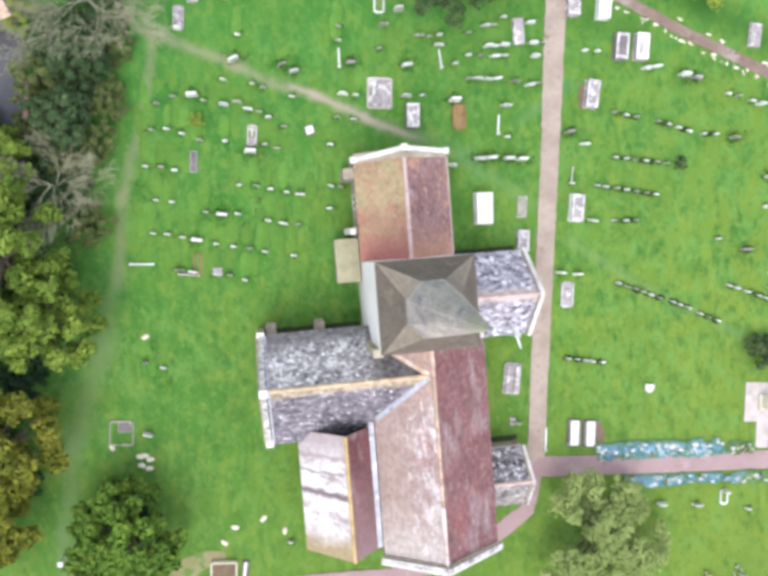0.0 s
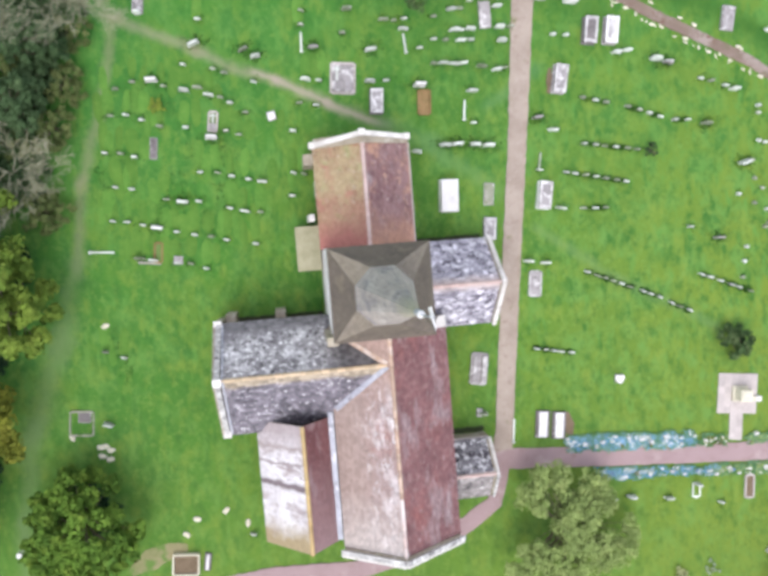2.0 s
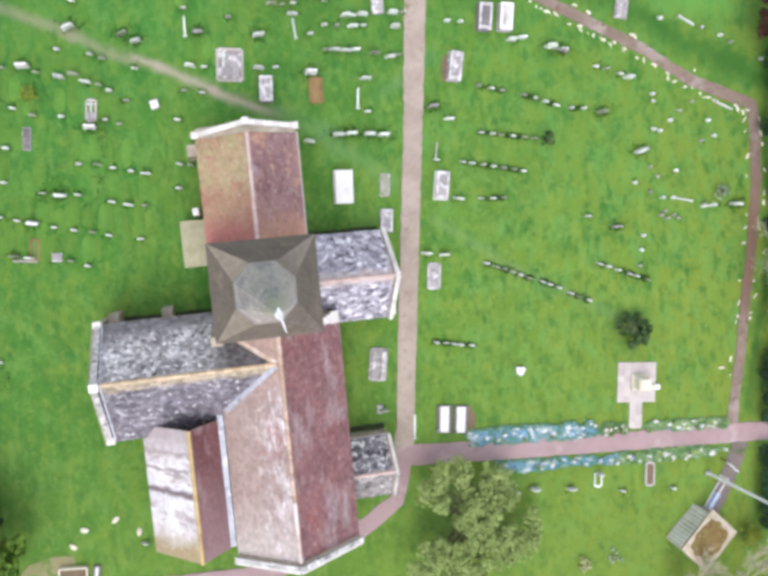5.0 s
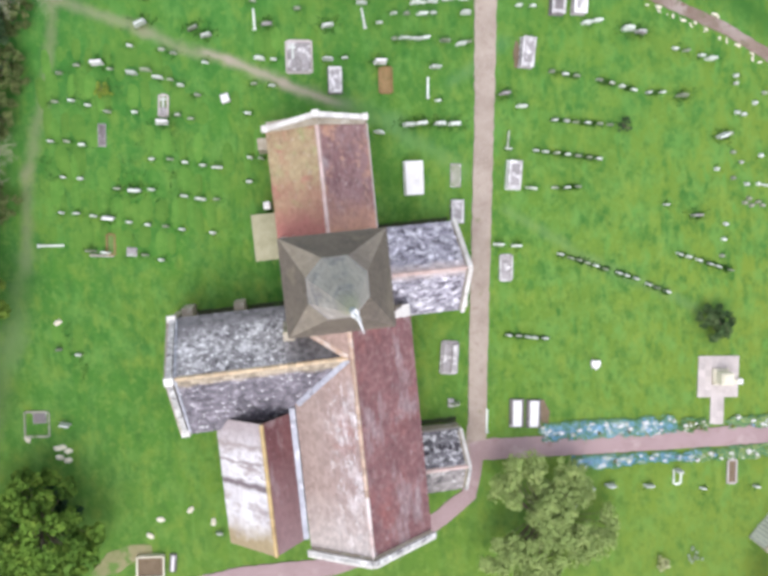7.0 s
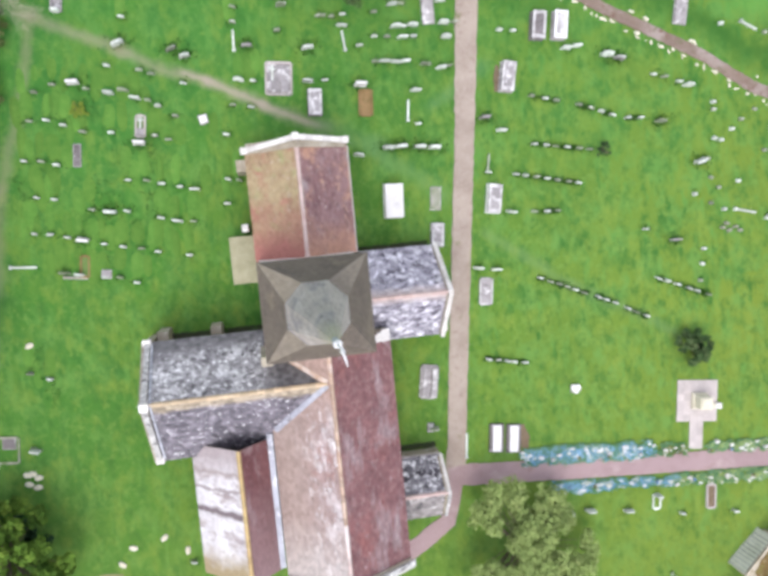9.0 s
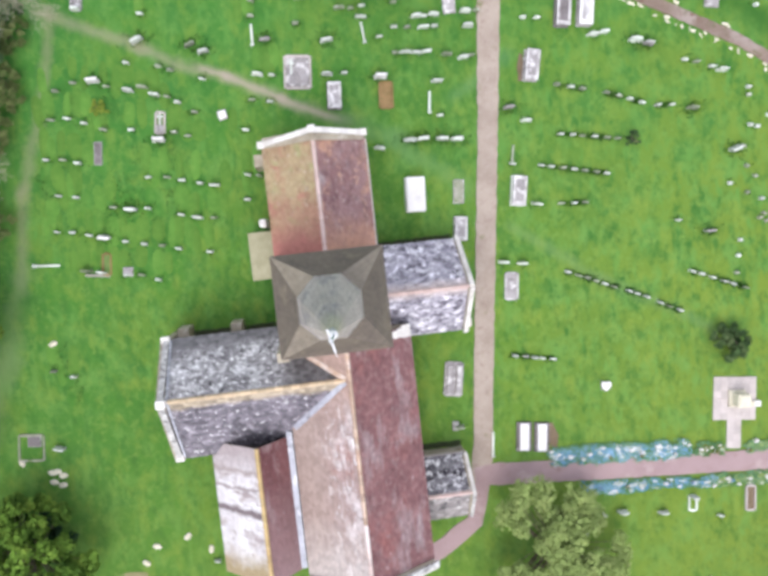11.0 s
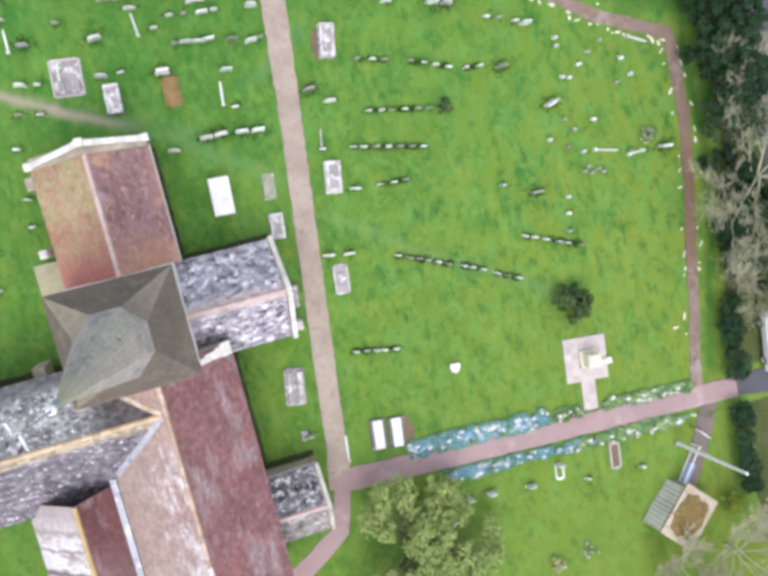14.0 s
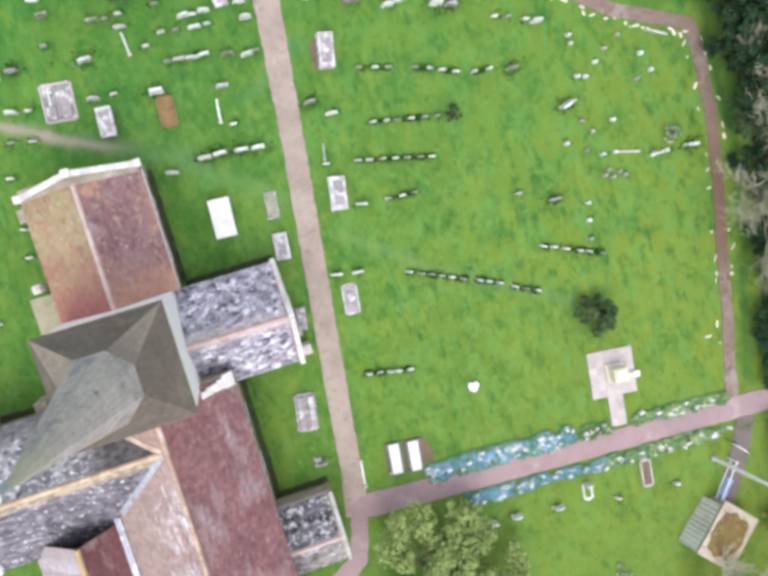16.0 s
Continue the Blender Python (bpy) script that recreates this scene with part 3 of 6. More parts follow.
def ridge_run(a, b, step, width, material, parent, up=0.1):
    """Half-round ridge tiles laid end to end from a to b."""
    a, b = Vector(a), Vector(b)
    d = (b - a).normalized()
    s = d.cross(Vector((0, 0, 1))).normalized()
    n = max(1, round((b - a).length / step))
    size = (b - a).length / n
    verts, faces = [], []
    ring = [(-1, -0.55), (-0.75, 0.1), (-0.3, 0.5), (0.3, 0.5), (0.75, 0.1), (1, -0.55)]
    for k, off in enumerate((0.0, size * 0.97)):
        for u, w in ring:
            f = 1.04 - 0.08 * k
            verts.append(tuple(d * off + s * u * width * f + Vector((0, 0, w * up * 2 * f))))
    for i in range(5):
        faces.append((i, i + 1, i + 7, i + 6))
    faces += [(0, 1, 2, 3, 4, 5)[::-1], (6, 7, 8, 9, 10, 11)]
    me = mesh_of("ridge_tile", verts, faces, material)
    for i in range(n):
        ob = new("ridge_tile", me)
        ob.parent = parent
        ob.location = a + d * size * i


def gable_roof(parent, axis, lo, hi, eave_a, eave_b, ridge, mat_a, mat_b, wide, tall, seed, ridge_mat=None, over=0.12):
    """A pitched roof over lo..hi along its axis. eave_a and eave_b are (place across, height), ridge likewise; a is the lower side."""
    def at(u, p):
        return (p[0], u, p[1]) if axis == "y" else (u, p[0], p[1])
    for k, (eave, m) in enumerate(((eave_a, mat_a), (eave_b, mat_b))):
        slope = (ridge[1] - eave[1]) / (ridge[0] - eave[0])
        out = (eave[0] - math.copysign(over, ridge[0] - eave[0]), eave[1] - abs(slope) * over)
        deck = prism([at(lo, out), at(hi, out), at(hi, ridge), at(lo, ridge)], (0, 0, -0.16), (0, 0, -0.015))
        roof = part("roof_slope", deck, DARK_WOOD, parent)
        if wide > 0.35:
            slates(at(lo, out), at(hi, out), at(lo, ridge), wide, tall, seed + k, m, roof)
            continue
        v, f = tiles(at(lo, out), at(hi, out), at(lo, ridge), wide, tall, seed + k)
        tagged(part("roof_tiles", (v, f), m, roof), kind="stuff")
    if ridge_mat:
        ridge_run(at(lo, (ridge[0], ridge[1] + 0.03)), at(hi, (ridge[0], ridge[1] + 0.03)), 0.45, 0.13, ridge_mat, parent)


def coping_run(a, b, parent, width=0.32, thick=0.14, step=0.6, material=None):
    """Coping stones laid up a gable from a to b, each a piece of its own."""
    a, b = Vector(a), Vector(b)
    d = (b - a)
    n = max(1, round(d.length / step))
    u = d / n
    side = Vector((0, 0, 1)).cross(d).normalized() * width / 2
    up = side.cross(d).normalized()
    up = up if up.z > 0 else -up
    g = u.normalized() * 0.006
    bm = prism([-side + g, side + g, side + u - g, -side + u - g], (0, 0, 0), tuple(up * thick))
    me = bpy.data.meshes.new("coping_stone")
    bmesh.ops.recalc_face_normals(bm, faces=bm.faces)
    bm.to_mesh(me), bm.free()
    me.materials.append(material or COPING)
    for i in range(n):
        ob = new("coping_stone", me)
        ob.parent, ob.location = parent, a + u * i


def gable_wall(parent, axis, u0, u1, eave_a, eave_b, ridge, base, lift=0.0, name="gable_wall"):
    def at(p):
        return (p[0], 0, p[1]) if axis == "y" else (0, p[0], p[1])
    pts = [(eave_a[0], base), (eave_b[0], base), (eave_b[0], eave_b[1] + lift), (ridge[0], ridge[1] + lift), (eave_a[0], eave_a[1] + lift)]
    push = ((0, u0, 0), (0, u1, 0)) if axis == "y" else ((u0, 0, 0), (u1, 0, 0))
    return part(name, prism([at(p) for p in pts], *push), RUBBLE, parent)


def lancet(parent, m, w, h, lights=1):
    """A pointed stone window: surround, mullions and dark leaded panes, facing -y at the pose m."""
    win = new("window")
    win.parent, win.matrix_basis = parent, m
    bm = bmesh.new()
    arch = [(-w / 2, 0), (w / 2, 0), (w / 2, h * 0.62), (w * 0.3, h * 0.86), (0, h), (-w * 0.3, h * 0.86), (-w / 2, h * 0.62)]
    big = [(x * 1.22, (y - h * 0.4) * 1.08 + h * 0.4) for x, y in arch]
    for i in range(7):
        j = (i + 1) % 7
        q = [arch[i], arch[j], big[j], big[i]]
        add_prism(bm, [(x, 0, z) for x, z in q], (0, -0.05, 0), (0, 0.06, 0))
    part("window_frame", bm, COPING, win)
    part("pane", prism([(x, 0, z) for x, z in arch], (0, -0.012, 0), (0, 0.05, 0)), GLASS, win)
    for k in range(1, lights):
        x = -w / 2 + w * k / lights
        part("mullion", boxed(x - 0.04, x + 0.04, -0.045, 0.04, 0, h * 0.8), COPING, win)


# ---- ground ----
verts, faces = [], []
side = [-400, -200, -100, -60] + [-44 + 1.0 * i for i in range(97)] + [70, 120, 220, 420]
for y in side:
    for x in side:
        b = 0.05 * noise.noise((x * 0.3, y * 0.3, 0)) if abs(x) < 60 and abs(y) < 60 else 0
        verts.append((x, y, ground(max(-60, min(60, x)), max(-60, min(60, y))) + b - 0.03))
w = len(side)
faces = [(r * w + c, r * w + c + 1, (r + 1) * w + c + 1, (r + 1) * w + c) for r in range(w - 1) for c in range(w - 1)]
lawn = tagged(part("ground", (verts, faces), GRASS), "mown green churchyard grass with yellow patches", "grass", kind="structure")
for p in lawn.data.polygons:
    p.use_smooth = True


def strip(name, line, widths, material, label, category, lift=0.035, seed=1):
    """A path laid along a line, with ragged edges and a little thickness."""
    rng = random.Random(seed)
    pts = []
    for (a, wa), (b, wb) in zip(zip(line, widths), zip(line[1:], widths[1:])):
        n = max(2, int(math.dist(a, b) / 0.35))
        pts += [(a[0] + (b[0] - a[0]) * i / n, a[1] + (b[1] - a[1]) * i / n, wa + (wb - wa) * i / n) for i in range(n)]
    pts.append((*line[-1], widths[-1]))
    verts, faces = [], []
    for i, (x, y, wd) in enumerate(pts):
        p, q = pts[max(0, i - 2)], pts[min(len(pts) - 1, i + 2)]
        d = Vector((q[0] - p[0], q[1] - p[1])).normalized()
        for s in (-1, -0.97, 0, 0.97, 1):
            r = s * (wd / 2 + (rng.uniform(-0.045, 0.045) if abs(s) > 0.5 else 0))
            X, Y = x - d.y * r, y + d.x * r
            verts.append((X, Y, ground(X, Y) + (lift if abs(s) < 0.99 else -0.08)))
    for i in range(len(pts) - 1):
        for k in range(4):
            faces.append((i * 5 + k + 1, i * 5 + k, i * 5 + k + 5, i * 5 + k + 6))
    ob = part(name, (verts, faces), material)
    return tagged(ob, label, category, kind="structure")


strip("path", [(8.6, -13.6), (8.95, -10.9), (9.95, -2), (11.1, 7.7), (12.1, 17.2), (14.2, 34), (16, 60)], [1.5, 1.25, 1.3, 1.3, 1.5, 1.5, 1.5], PATH_MAT, "worn gravelly path across the churchyard grass", "path", 0.04)
strip("pink_path", [(8.2, -13.25), (9.7, -13.25), (19, -13.93), (33, -14.72), (35.6, -14.85)], [1.2, 1.5, 1.35, 1.4, 1.4], PINK_PATH, "smooth pinkish path between flower borders", "path", 0.045)
strip("boundary_path", [(12.6, 21.5), (17, 19.0), (21.2, 16.5), (27.7, 13.0), (31.0, 10.7), (34.6, 9.1), (35.6, 8.65), (35.75, 7.4), (35.7, 3.7), (35.1, -1), (34.45, -4.4), (33.75, -8.9), (33.1, -12.1), (32.75, -14.4)], [0.75, 0.75, 0.75, 0.75, 0.8, 0.85, 0.9, 0.85, 0.8, 0.75, 0.75, 0.75, 0.8, 0.85], BROWN_PATH, "narrow brown path along the churchyard boundary", "path", 0.03, 5)
strip("porch_path", [(8.9, -12.6), (8.6, -13.8), (7.9, -16.2), (5.6, -17.7), (2.5, -19.2), (-2, -20.0), (-8, -19.9), (-14, -20.5)], [0.9, 1.0, 1.1, 1.2, 1.1, 1.3, 1.4, 1.3], PINK_PATH, "pinkish path curving round the porch", "path", 0.03, 3)
strip("bare_patch", [(-17.4, -18.6), (-16.0, -17.8), (-14.6, -17.3), (-13.4, -17.2)], [0.6, 1.5, 1.2, 0.5], DRY_GRASS, "dry tan patch of trodden grass by the compost bay", "ground", 0.012, 7)
strip("road", [(35.55, -14.75), (37.5, -15.0), (41, -15.4), (60, -17)], [1.4, 1.7, 2.4, 3], ASPHALT, "grey tarmac lane outside the churchyard gate", "road", 0.025, 8)
strip("lane", [(42.2, -40), (41.2, -15), (42.6, 0), (44, 40)], [4, 4, 4, 4], ASPHALT, "grey tarmac village lane beyond the verge", "road", 0.02, 15)
strip("gate_path", [(33.4, -15.4), (32.6, -17.2), (31.6, -19.0), (30.6, -20.6)], [1.3, 1.2, 1.3, 1.2], DARK_PATH, "brown trodden path down to the gate", "path", 0.02, 16)
strip("verge", [(38.2, -26), (37.6, -19), (37.6, -16.2)], [5.2, 4.4, 4.2], VERGE, "rough olive grass verge by the lane", "verge", 0.012, 17)
strip("verge", [(37.7, -13.7), (38.0, -10), (38.8, -6), (39.6, 0), (40, 14)], [4.0, 4.2, 4.4, 3.6, 3.6], VERGE, "rough olive grass verge outside the hedge", "verge", 0.012, 18)
strip("village_road", [(-25.0, 19.2), (-25.0, 12), (-27, 4)], [3.4, 3.2, 3.0], ASPHALT, "grey tarmac yard beyond the trees", "road", 0.02, 9)

# ---- church ----
G0 = -1.2
church = thing("church", pose(0, 0, 0), "old stone parish church with tiled roofs and shingled spire", "church")


def wall_box(x0, x1, y0, y1, top, name="wall", material=RUBBLE):
    """Four walls with thickness, closed round."""
    bm = bmesh.new()
    t = 0.6
    for a in ((x0, x1, y0, y0 + t), (x0, x1, y1 - t, y1), (x0, x0 + t, y0 + t, y1 - t), (x1 - t, x1, y0 + t, y1 - t)):
        add_box(bm, *a, G0, top)
    return part(name, bm, material, church)


# tower
tower = wall_box(-2.72, 2.72, -2.5, 2.45, 11.05, "tower_wall", TOWER_STONE)
part("cornice", boxed(-2.77, 2.77, -2.55, 2.5, 10.85, 11.04), COPING, church, "pale stone cornice under the spire")
EAVE, TOP, APEX, R = 11.1, 13.9, (-0.42, 0.35, 27.0), 1.62
SX, SY = 2.82, 2.6
spire = new("spire")
spire.parent = church
corner = [(-SX, -SY), (SX, -SY), (SX, SY), (-SX, SY)]
octo = [(R * math.cos(radians(22.5 + 45 * i)), R * math.sin(radians(22.5 + 45 * i))) for i in range(8)]
cx, cy = -0.15, 0.02


def course(a0, a1, b1, b0, material, tall, seed):
    """Shingles on a four-cornered slope whose top may narrow to a point."""
    rng = random.Random(seed)
    a0, a1, b1, b0 = map(Vector, (a0, a1, b1, b0))
    n = (a1 - a0).cross(b0 + b1 - a0 - a1).normalized()
    n = n if n.z > -0.05 else -n
    rows = max(2, round(((b0 + b1) / 2 - (a0 + a1) / 2).length / tall))
    verts, faces = [], []
    for r in range(rows):
        v0, v1 = r / rows, min(1, (r + 1.12) / rows)
        p0, p1, q0, q1 = a0.lerp(b0, v0), a1.lerp(b1, v0), a0.lerp(b0, v1), a1.lerp(b1, v1)
        cols = max(1, round((p1 - p0).length / 0.24))
        for c in range(cols):
            gap = 0.004 / max(0.05, (p1 - p0).length)
            u0, u1 = c / cols + gap * (c > 0), (c + 1) / cols - gap * (c < cols - 1)
            k = 0.006 + rng.uniform(0, 0.003)
            i = len(verts)
            verts += [tuple(v) for v in (p0.lerp(p1, u0) + n * k, p0.lerp(p1, u1) + n * k, q0.lerp(q1, u1) + n * 0.005, q0.lerp(q1, u0) + n * 0.005, p0.lerp(p1, u0), p0.lerp(p1, u1))]
            faces += [(i, i + 1, i + 2, i + 3), (i + 4, i + 5, i + 1, i)]
    return verts, faces


def oct_at(i, z, f=1.0):
    """A corner of the eight-sided spire at the height z."""
    k = (z - TOP) / (APEX[2] - TOP)
    o = octo[i % 8]
    return ((cx + o[0] * f) * (1 - k) + APEX[0] * k + 0, (cy + o[1] * f) * (1 - k) + APEX[1] * k, z)


core = bmesh.new()
base = [core.verts.new((x * 0.985, y * 0.985, EAVE - 0.05)) for x, y in corner]
ring = [core.verts.new((cx + x * 0.97, cy + y * 0.97, TOP - 0.05)) for x, y in octo]
tip = core.verts.new((APEX[0], APEX[1], APEX[2] - 0.2))
core.faces.new(base)
for k in range(8):
    core.faces.new((ring[k], ring[(k + 1) % 8], tip))
for k, (i, j) in enumerate(((5, 6), (7, 0), (1, 2), (3, 4))):
    core.faces.new((base[k], base[(k + 1) % 4], ring[j], ring[i]))
    core.faces.new((base[k], ring[i], ring[(i - 1) % 8]))
part("spire_frame", core, DARK_WOOD, spire)
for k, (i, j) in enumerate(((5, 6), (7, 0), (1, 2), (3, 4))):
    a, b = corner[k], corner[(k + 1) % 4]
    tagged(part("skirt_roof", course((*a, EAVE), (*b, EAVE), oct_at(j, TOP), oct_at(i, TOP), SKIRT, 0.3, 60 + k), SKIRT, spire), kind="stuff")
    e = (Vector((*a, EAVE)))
    # light painted into each broach: brightest at -x +y, darkest at +x -y
    tagged(part("broach", course(e, e + Vector((0.01, 0.01, 0)), oct_at(i, TOP), oct_at(i - 1, TOP), LIT_BROACH, 0.3, 70 + k), (HALF_LIT_BROACH, SKIRT, HALF_LIT_BROACH, LIT_BROACH)[k], spire), kind="stuff")
for k in range(8):
    tagged(part("spire_face", course(oct_at(k, TOP), oct_at(k + 1, TOP), APEX, APEX, SPIRE, 0.32, 80 + k), SPIRE, spire), kind="stuff")
finial = thing("finial_cross", pose(APEX[0], APEX[1], APEX[2] - 0.5), "white metal finial ball with a weathervane rod and cross", "finial")
bm = bmesh.new()
bmesh.ops.create_cone(bm, cap_ends=True, segments=12, radius1=0.13, radius2=0.07, depth=0.6, matrix=Matrix.Translation((0, 0, 0.2)))
part("cap", bm, LEAD, finial)
bm = bmesh.new()
bmesh.ops.create_uvsphere(bm, u_segments=14, v_segments=10, radius=0.15, matrix=Matrix.Translation((0, 0, 0.75)))
part("ball", bm, PAINT, finial)
bm = bmesh.new()
bmesh.ops.create_cone(bm, cap_ends=True, segments=8, radius1=0.04, radius2=0.025, depth=3.4, matrix=Matrix.Translation((-0.06, 0.11, 2.55)) @ Matrix.Rotation(-0.07, 4, "X") @ Matrix.Rotation(-0.035, 4, "Y"))
part("rod", bm, LEAD, finial)
vane = bmesh.new()
add_box(vane, -0.04, 0.04, -0.55, 0.5, 3.92, 4.0, bevel=0.015)
add_prism(vane, [(0, -0.75, 0), (0, -0.5, 0.14), (0, -0.5, -0.14)], (-0.02, 0, 3.96), (0.02, 0, 3.96))
bmesh.ops.create_uvsphere(vane, u_segments=10, v_segments=8, radius=0.1, matrix=Matrix.Translation((0, 0, 3.96)))
vane_ob = part("vane_arrow", vane, PAINT, finial, "white pointer of the weathervane")
vane_ob.rotation_euler.z, vane_ob.location, vane_ob.scale = radians(14), (-0.13, 0.23, -0.1), (0.8, 0.6, 1)
tail = part("vane_tail", prism([(0, 0.05, 0), (0, 0.5, 0.05), (0, 0.62, 0.4), (0, 0.3, 0.3), (0, 0.1, 0.45)], (-0.02, 0, 4.02), (0.02, 0, 4.02)), PAINT, finial)
tail.rotation_euler.z, tail.location, tail.scale = radians(14), (-0.13, 0.23, -0.1), (1, 0.6, 1)

# chancel, transepts, nave, aisle and porch
wall_box(-2.75, 2.95, 2.35, 8.95, 4.05)
gable_roof(church, "y", 2.4, 8.85, (-2.75, 4.15), (2.95, 4.15), (0.05, 6.2), OCHRE_TILE, WINE_TILE, 0.24, 0.2, 11, PINK_RIDGE)
gable_wall(church, "y", 8.6, 9.2, (-2.8, 4.15), (3.0, 4.15), (0.05, 6.35), G0, 0.12)
coping_run((-2.9, 8.8, 4.25), (0.0, 9.15, 6.65), church, 0.3), coping_run((3.0, 9.0, 4.25), (0.0, 9.15, 6.65), church, 0.3)
for x, y, z in ((-2.9, 8.82, 4.2), (3.0, 9.02, 4.2), (0.0, 9.18, 6.6)):
    part("kneeler", boxed(x - 0.2, x + 0.2, y - 0.2, y + 0.2, z - 0.1, z + 0.3, bevel=0.03), COPING, church)
wall_box(2.3, 8.05, -3.1, 2.2, 2.95)
gable_roof(church, "x", 2.5, 7.95, (-3.1, 3.0), (2.2, 3.0), (-0.35, 6.3), GREY_SLATE, GREY_SLATE, 0.42, 0.36, 21, PINK_RIDGE)
gable_wall(church, "x", 7.85, 8.14, (-3.15, 3.0), (2.25, 3.0), (-0.35, 6.3), G0, 0.14)
coping_run((8.02, -3.3, 3.05), (8.02, -0.35, 6.6), church, 0.26), coping_run((8.02, 2.4, 3.05), (8.02, -0.35, 6.6), church, 0.26)
wall_box(-2.85, 4.3, -16.4, -2.3, 5.2)
# the -x slope has the paler tile, the +x slope the darker red
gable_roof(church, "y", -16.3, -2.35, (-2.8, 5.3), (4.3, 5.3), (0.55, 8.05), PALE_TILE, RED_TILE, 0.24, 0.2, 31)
ridge_run((0.55, -16.3, 8.08), (0.55, -12.6, 8.08), 0.45, 0.13, WHITE_RIDGE, church), ridge_run((0.55, -12.6, 8.08), (0.55, -2.35, 8.08), 0.45, 0.13, RIDGE_TILE, church)
gable_wall(church, "y", -16.6, -16.15, (-2.9, 5.3), (4.4, 5.3), (0.55, 8.05), G0, 0.16)
coping_run((-3.1, -16.4, 5.35), (0.55, -16.4, 8.4), church, 0.3, material=OLD_COPING), coping_run((-3.1, -16.72, 5.0), (0.55, -16.72, 8.05), church, 0.22, material=COPING), coping_run((4.6, -16.72, 5.0), (0.55, -16.72, 8.05), church, 0.22, material=COPING), coping_run((4.6, -16.4, 5.35), (0.55, -16.4, 8.4), church, 0.3, material=OLD_COPING)
wall_box(-9.55, -2.4, -8.25, -2.2, 4.1)
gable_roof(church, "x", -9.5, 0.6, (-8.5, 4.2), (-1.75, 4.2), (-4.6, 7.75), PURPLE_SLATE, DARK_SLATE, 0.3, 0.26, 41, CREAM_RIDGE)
gable_wall(church, "x", -9.85, -9.4, (-8.55, 4.2), (-1.7, 4.2), (-4.6, 7.75), G0, 0.14)
coping_run((-9.55, -8.5, 4.25), (-9.57, -4.62, 8.05), church, material=OLD_COPING), coping_run((-9.5, -1.66, 4.25), (-9.57, -4.62, 8.05), church, material=OLD_COPING)
for y, z in ((-8.5, 4.15), (-1.66, 4.15), (-4.62, 7.95)):
    part("kneeler", boxed(-9.8, -9.3, y - 0.22, y + 0.22, z - 0.1, z + 0.32, bevel=0.03), COPING, church)
wall_box(-7.65, -3.0, -15.6, -8.0, 3.85)
gable_roof(church, "y", -15.75, -7.9, (-7.65, 3.95), (-3.4, 5.2), (-4.95, 7.0), WHITE_TILE, MAROON_TILE, 0.24, 0.2, 51, GOLD_RIDGE)
gable_wall(church, "y", -15.6, -15.15, (-7.6, 3.7), (-3.0, 4.7), (-4.95, 6.8), G0)
part("gutter", boxed(-3.33, -2.98, -15.7, -7.6, 4.7, 5.16, bevel=0.03), LEAD, church, "pale lead valley gutter")
wall_box(4.2, 7.35, -14.85, -11.15, 2.2)
gable_roof(church, "x", 4.2, 7.3, (-14.85, 2.3), (-11.15, 2.3), (-12.95, 4.05), PALE_PORCH, PORCH_SLATE, 0.38, 0.32, 61, PINK_RIDGE)
gable_wall(church, "x", 7.15, 7.5, (-14.9, 2.3), (-11.1, 2.3), (-12.95, 4.05), G0, 0.12)
coping_run((7.36, -15.0, 2.3), (7.36, -12.95, 4.3), church, 0.2, 0.1, material=OLD_COPING), coping_run((7.36, -11.0, 2.3), (7.36, -12.95, 4.3), church, 0.2, 0.1)
part("eaves_course", boxed(4.35, 7.3, -11.14, -10.95, 1.9, 2.06, bevel=0.02), PINK_STONE, church)
part("gutter", boxed(3.085, 3.165, 2.45, 8.7, 3.96, 4.04, bevel=0.015), PINK_STONE, church, "dull gutter along the chancel eaves")
part("vestry_roof", boxed(-4.35, -2.8, 1.1, 3.95, 2.2, 2.45, bevel=0.02), FLAT_ROOF, church, "mossy flat roof of the small boiler house")
part("vestry_wall", boxed(-4.25, -2.8, 1.2, 3.85, G0, 2.2), RUBBLE, church)
part("valley", prism([(0.15, -4.62, 7.72), (0.4, -4.75, 7.93), (-2.7, -7.5, 5.42), (-2.95, -7.25, 5.2)], (0, 0, 0), (0, 0, 0.06)), LEAD, church, "pale lead valley between two roofs")
part("valley", prism([(0.15, -4.6, 7.75), (0.4, -4.4, 7.95), (-2.65, -2.4, 5.45), (-2.78, -2.53, 5.33)], (0, 0, 0), (0, 0, 0.04)), RIDGE_TILE, church)
# stub of the nave's east gable beside the tower
part("gable_stub", prism([(2.6, 0, G0), (4.35, 0, G0), (4.35, 0, 5.2), (2.6, 0, 6.45)], (0, -2.8, 0), (0, -2.4, 0)), RUBBLE, church)
stub_rng = random.Random(3)
for k in range(6):
    x, y1 = 2.73 + 0.28 * k, -2.62 + 0.085 * k + stub_rng.uniform(0, 0.1)
    z = 5.48 + (4.3 - x) * 0.733
    y0 = -2.9 + stub_rng.uniform(-0.05, 0.05)
    part("weathering_stone", prism([(x, y0, z), (x + 0.27, y0, z - 0.2), (x + 0.27, y1, z - 0.2), (x, y1, z)], (0, 0, -0.12), (0, 0, stub_rng.uniform(0.0, 0.1))), COPING, church)
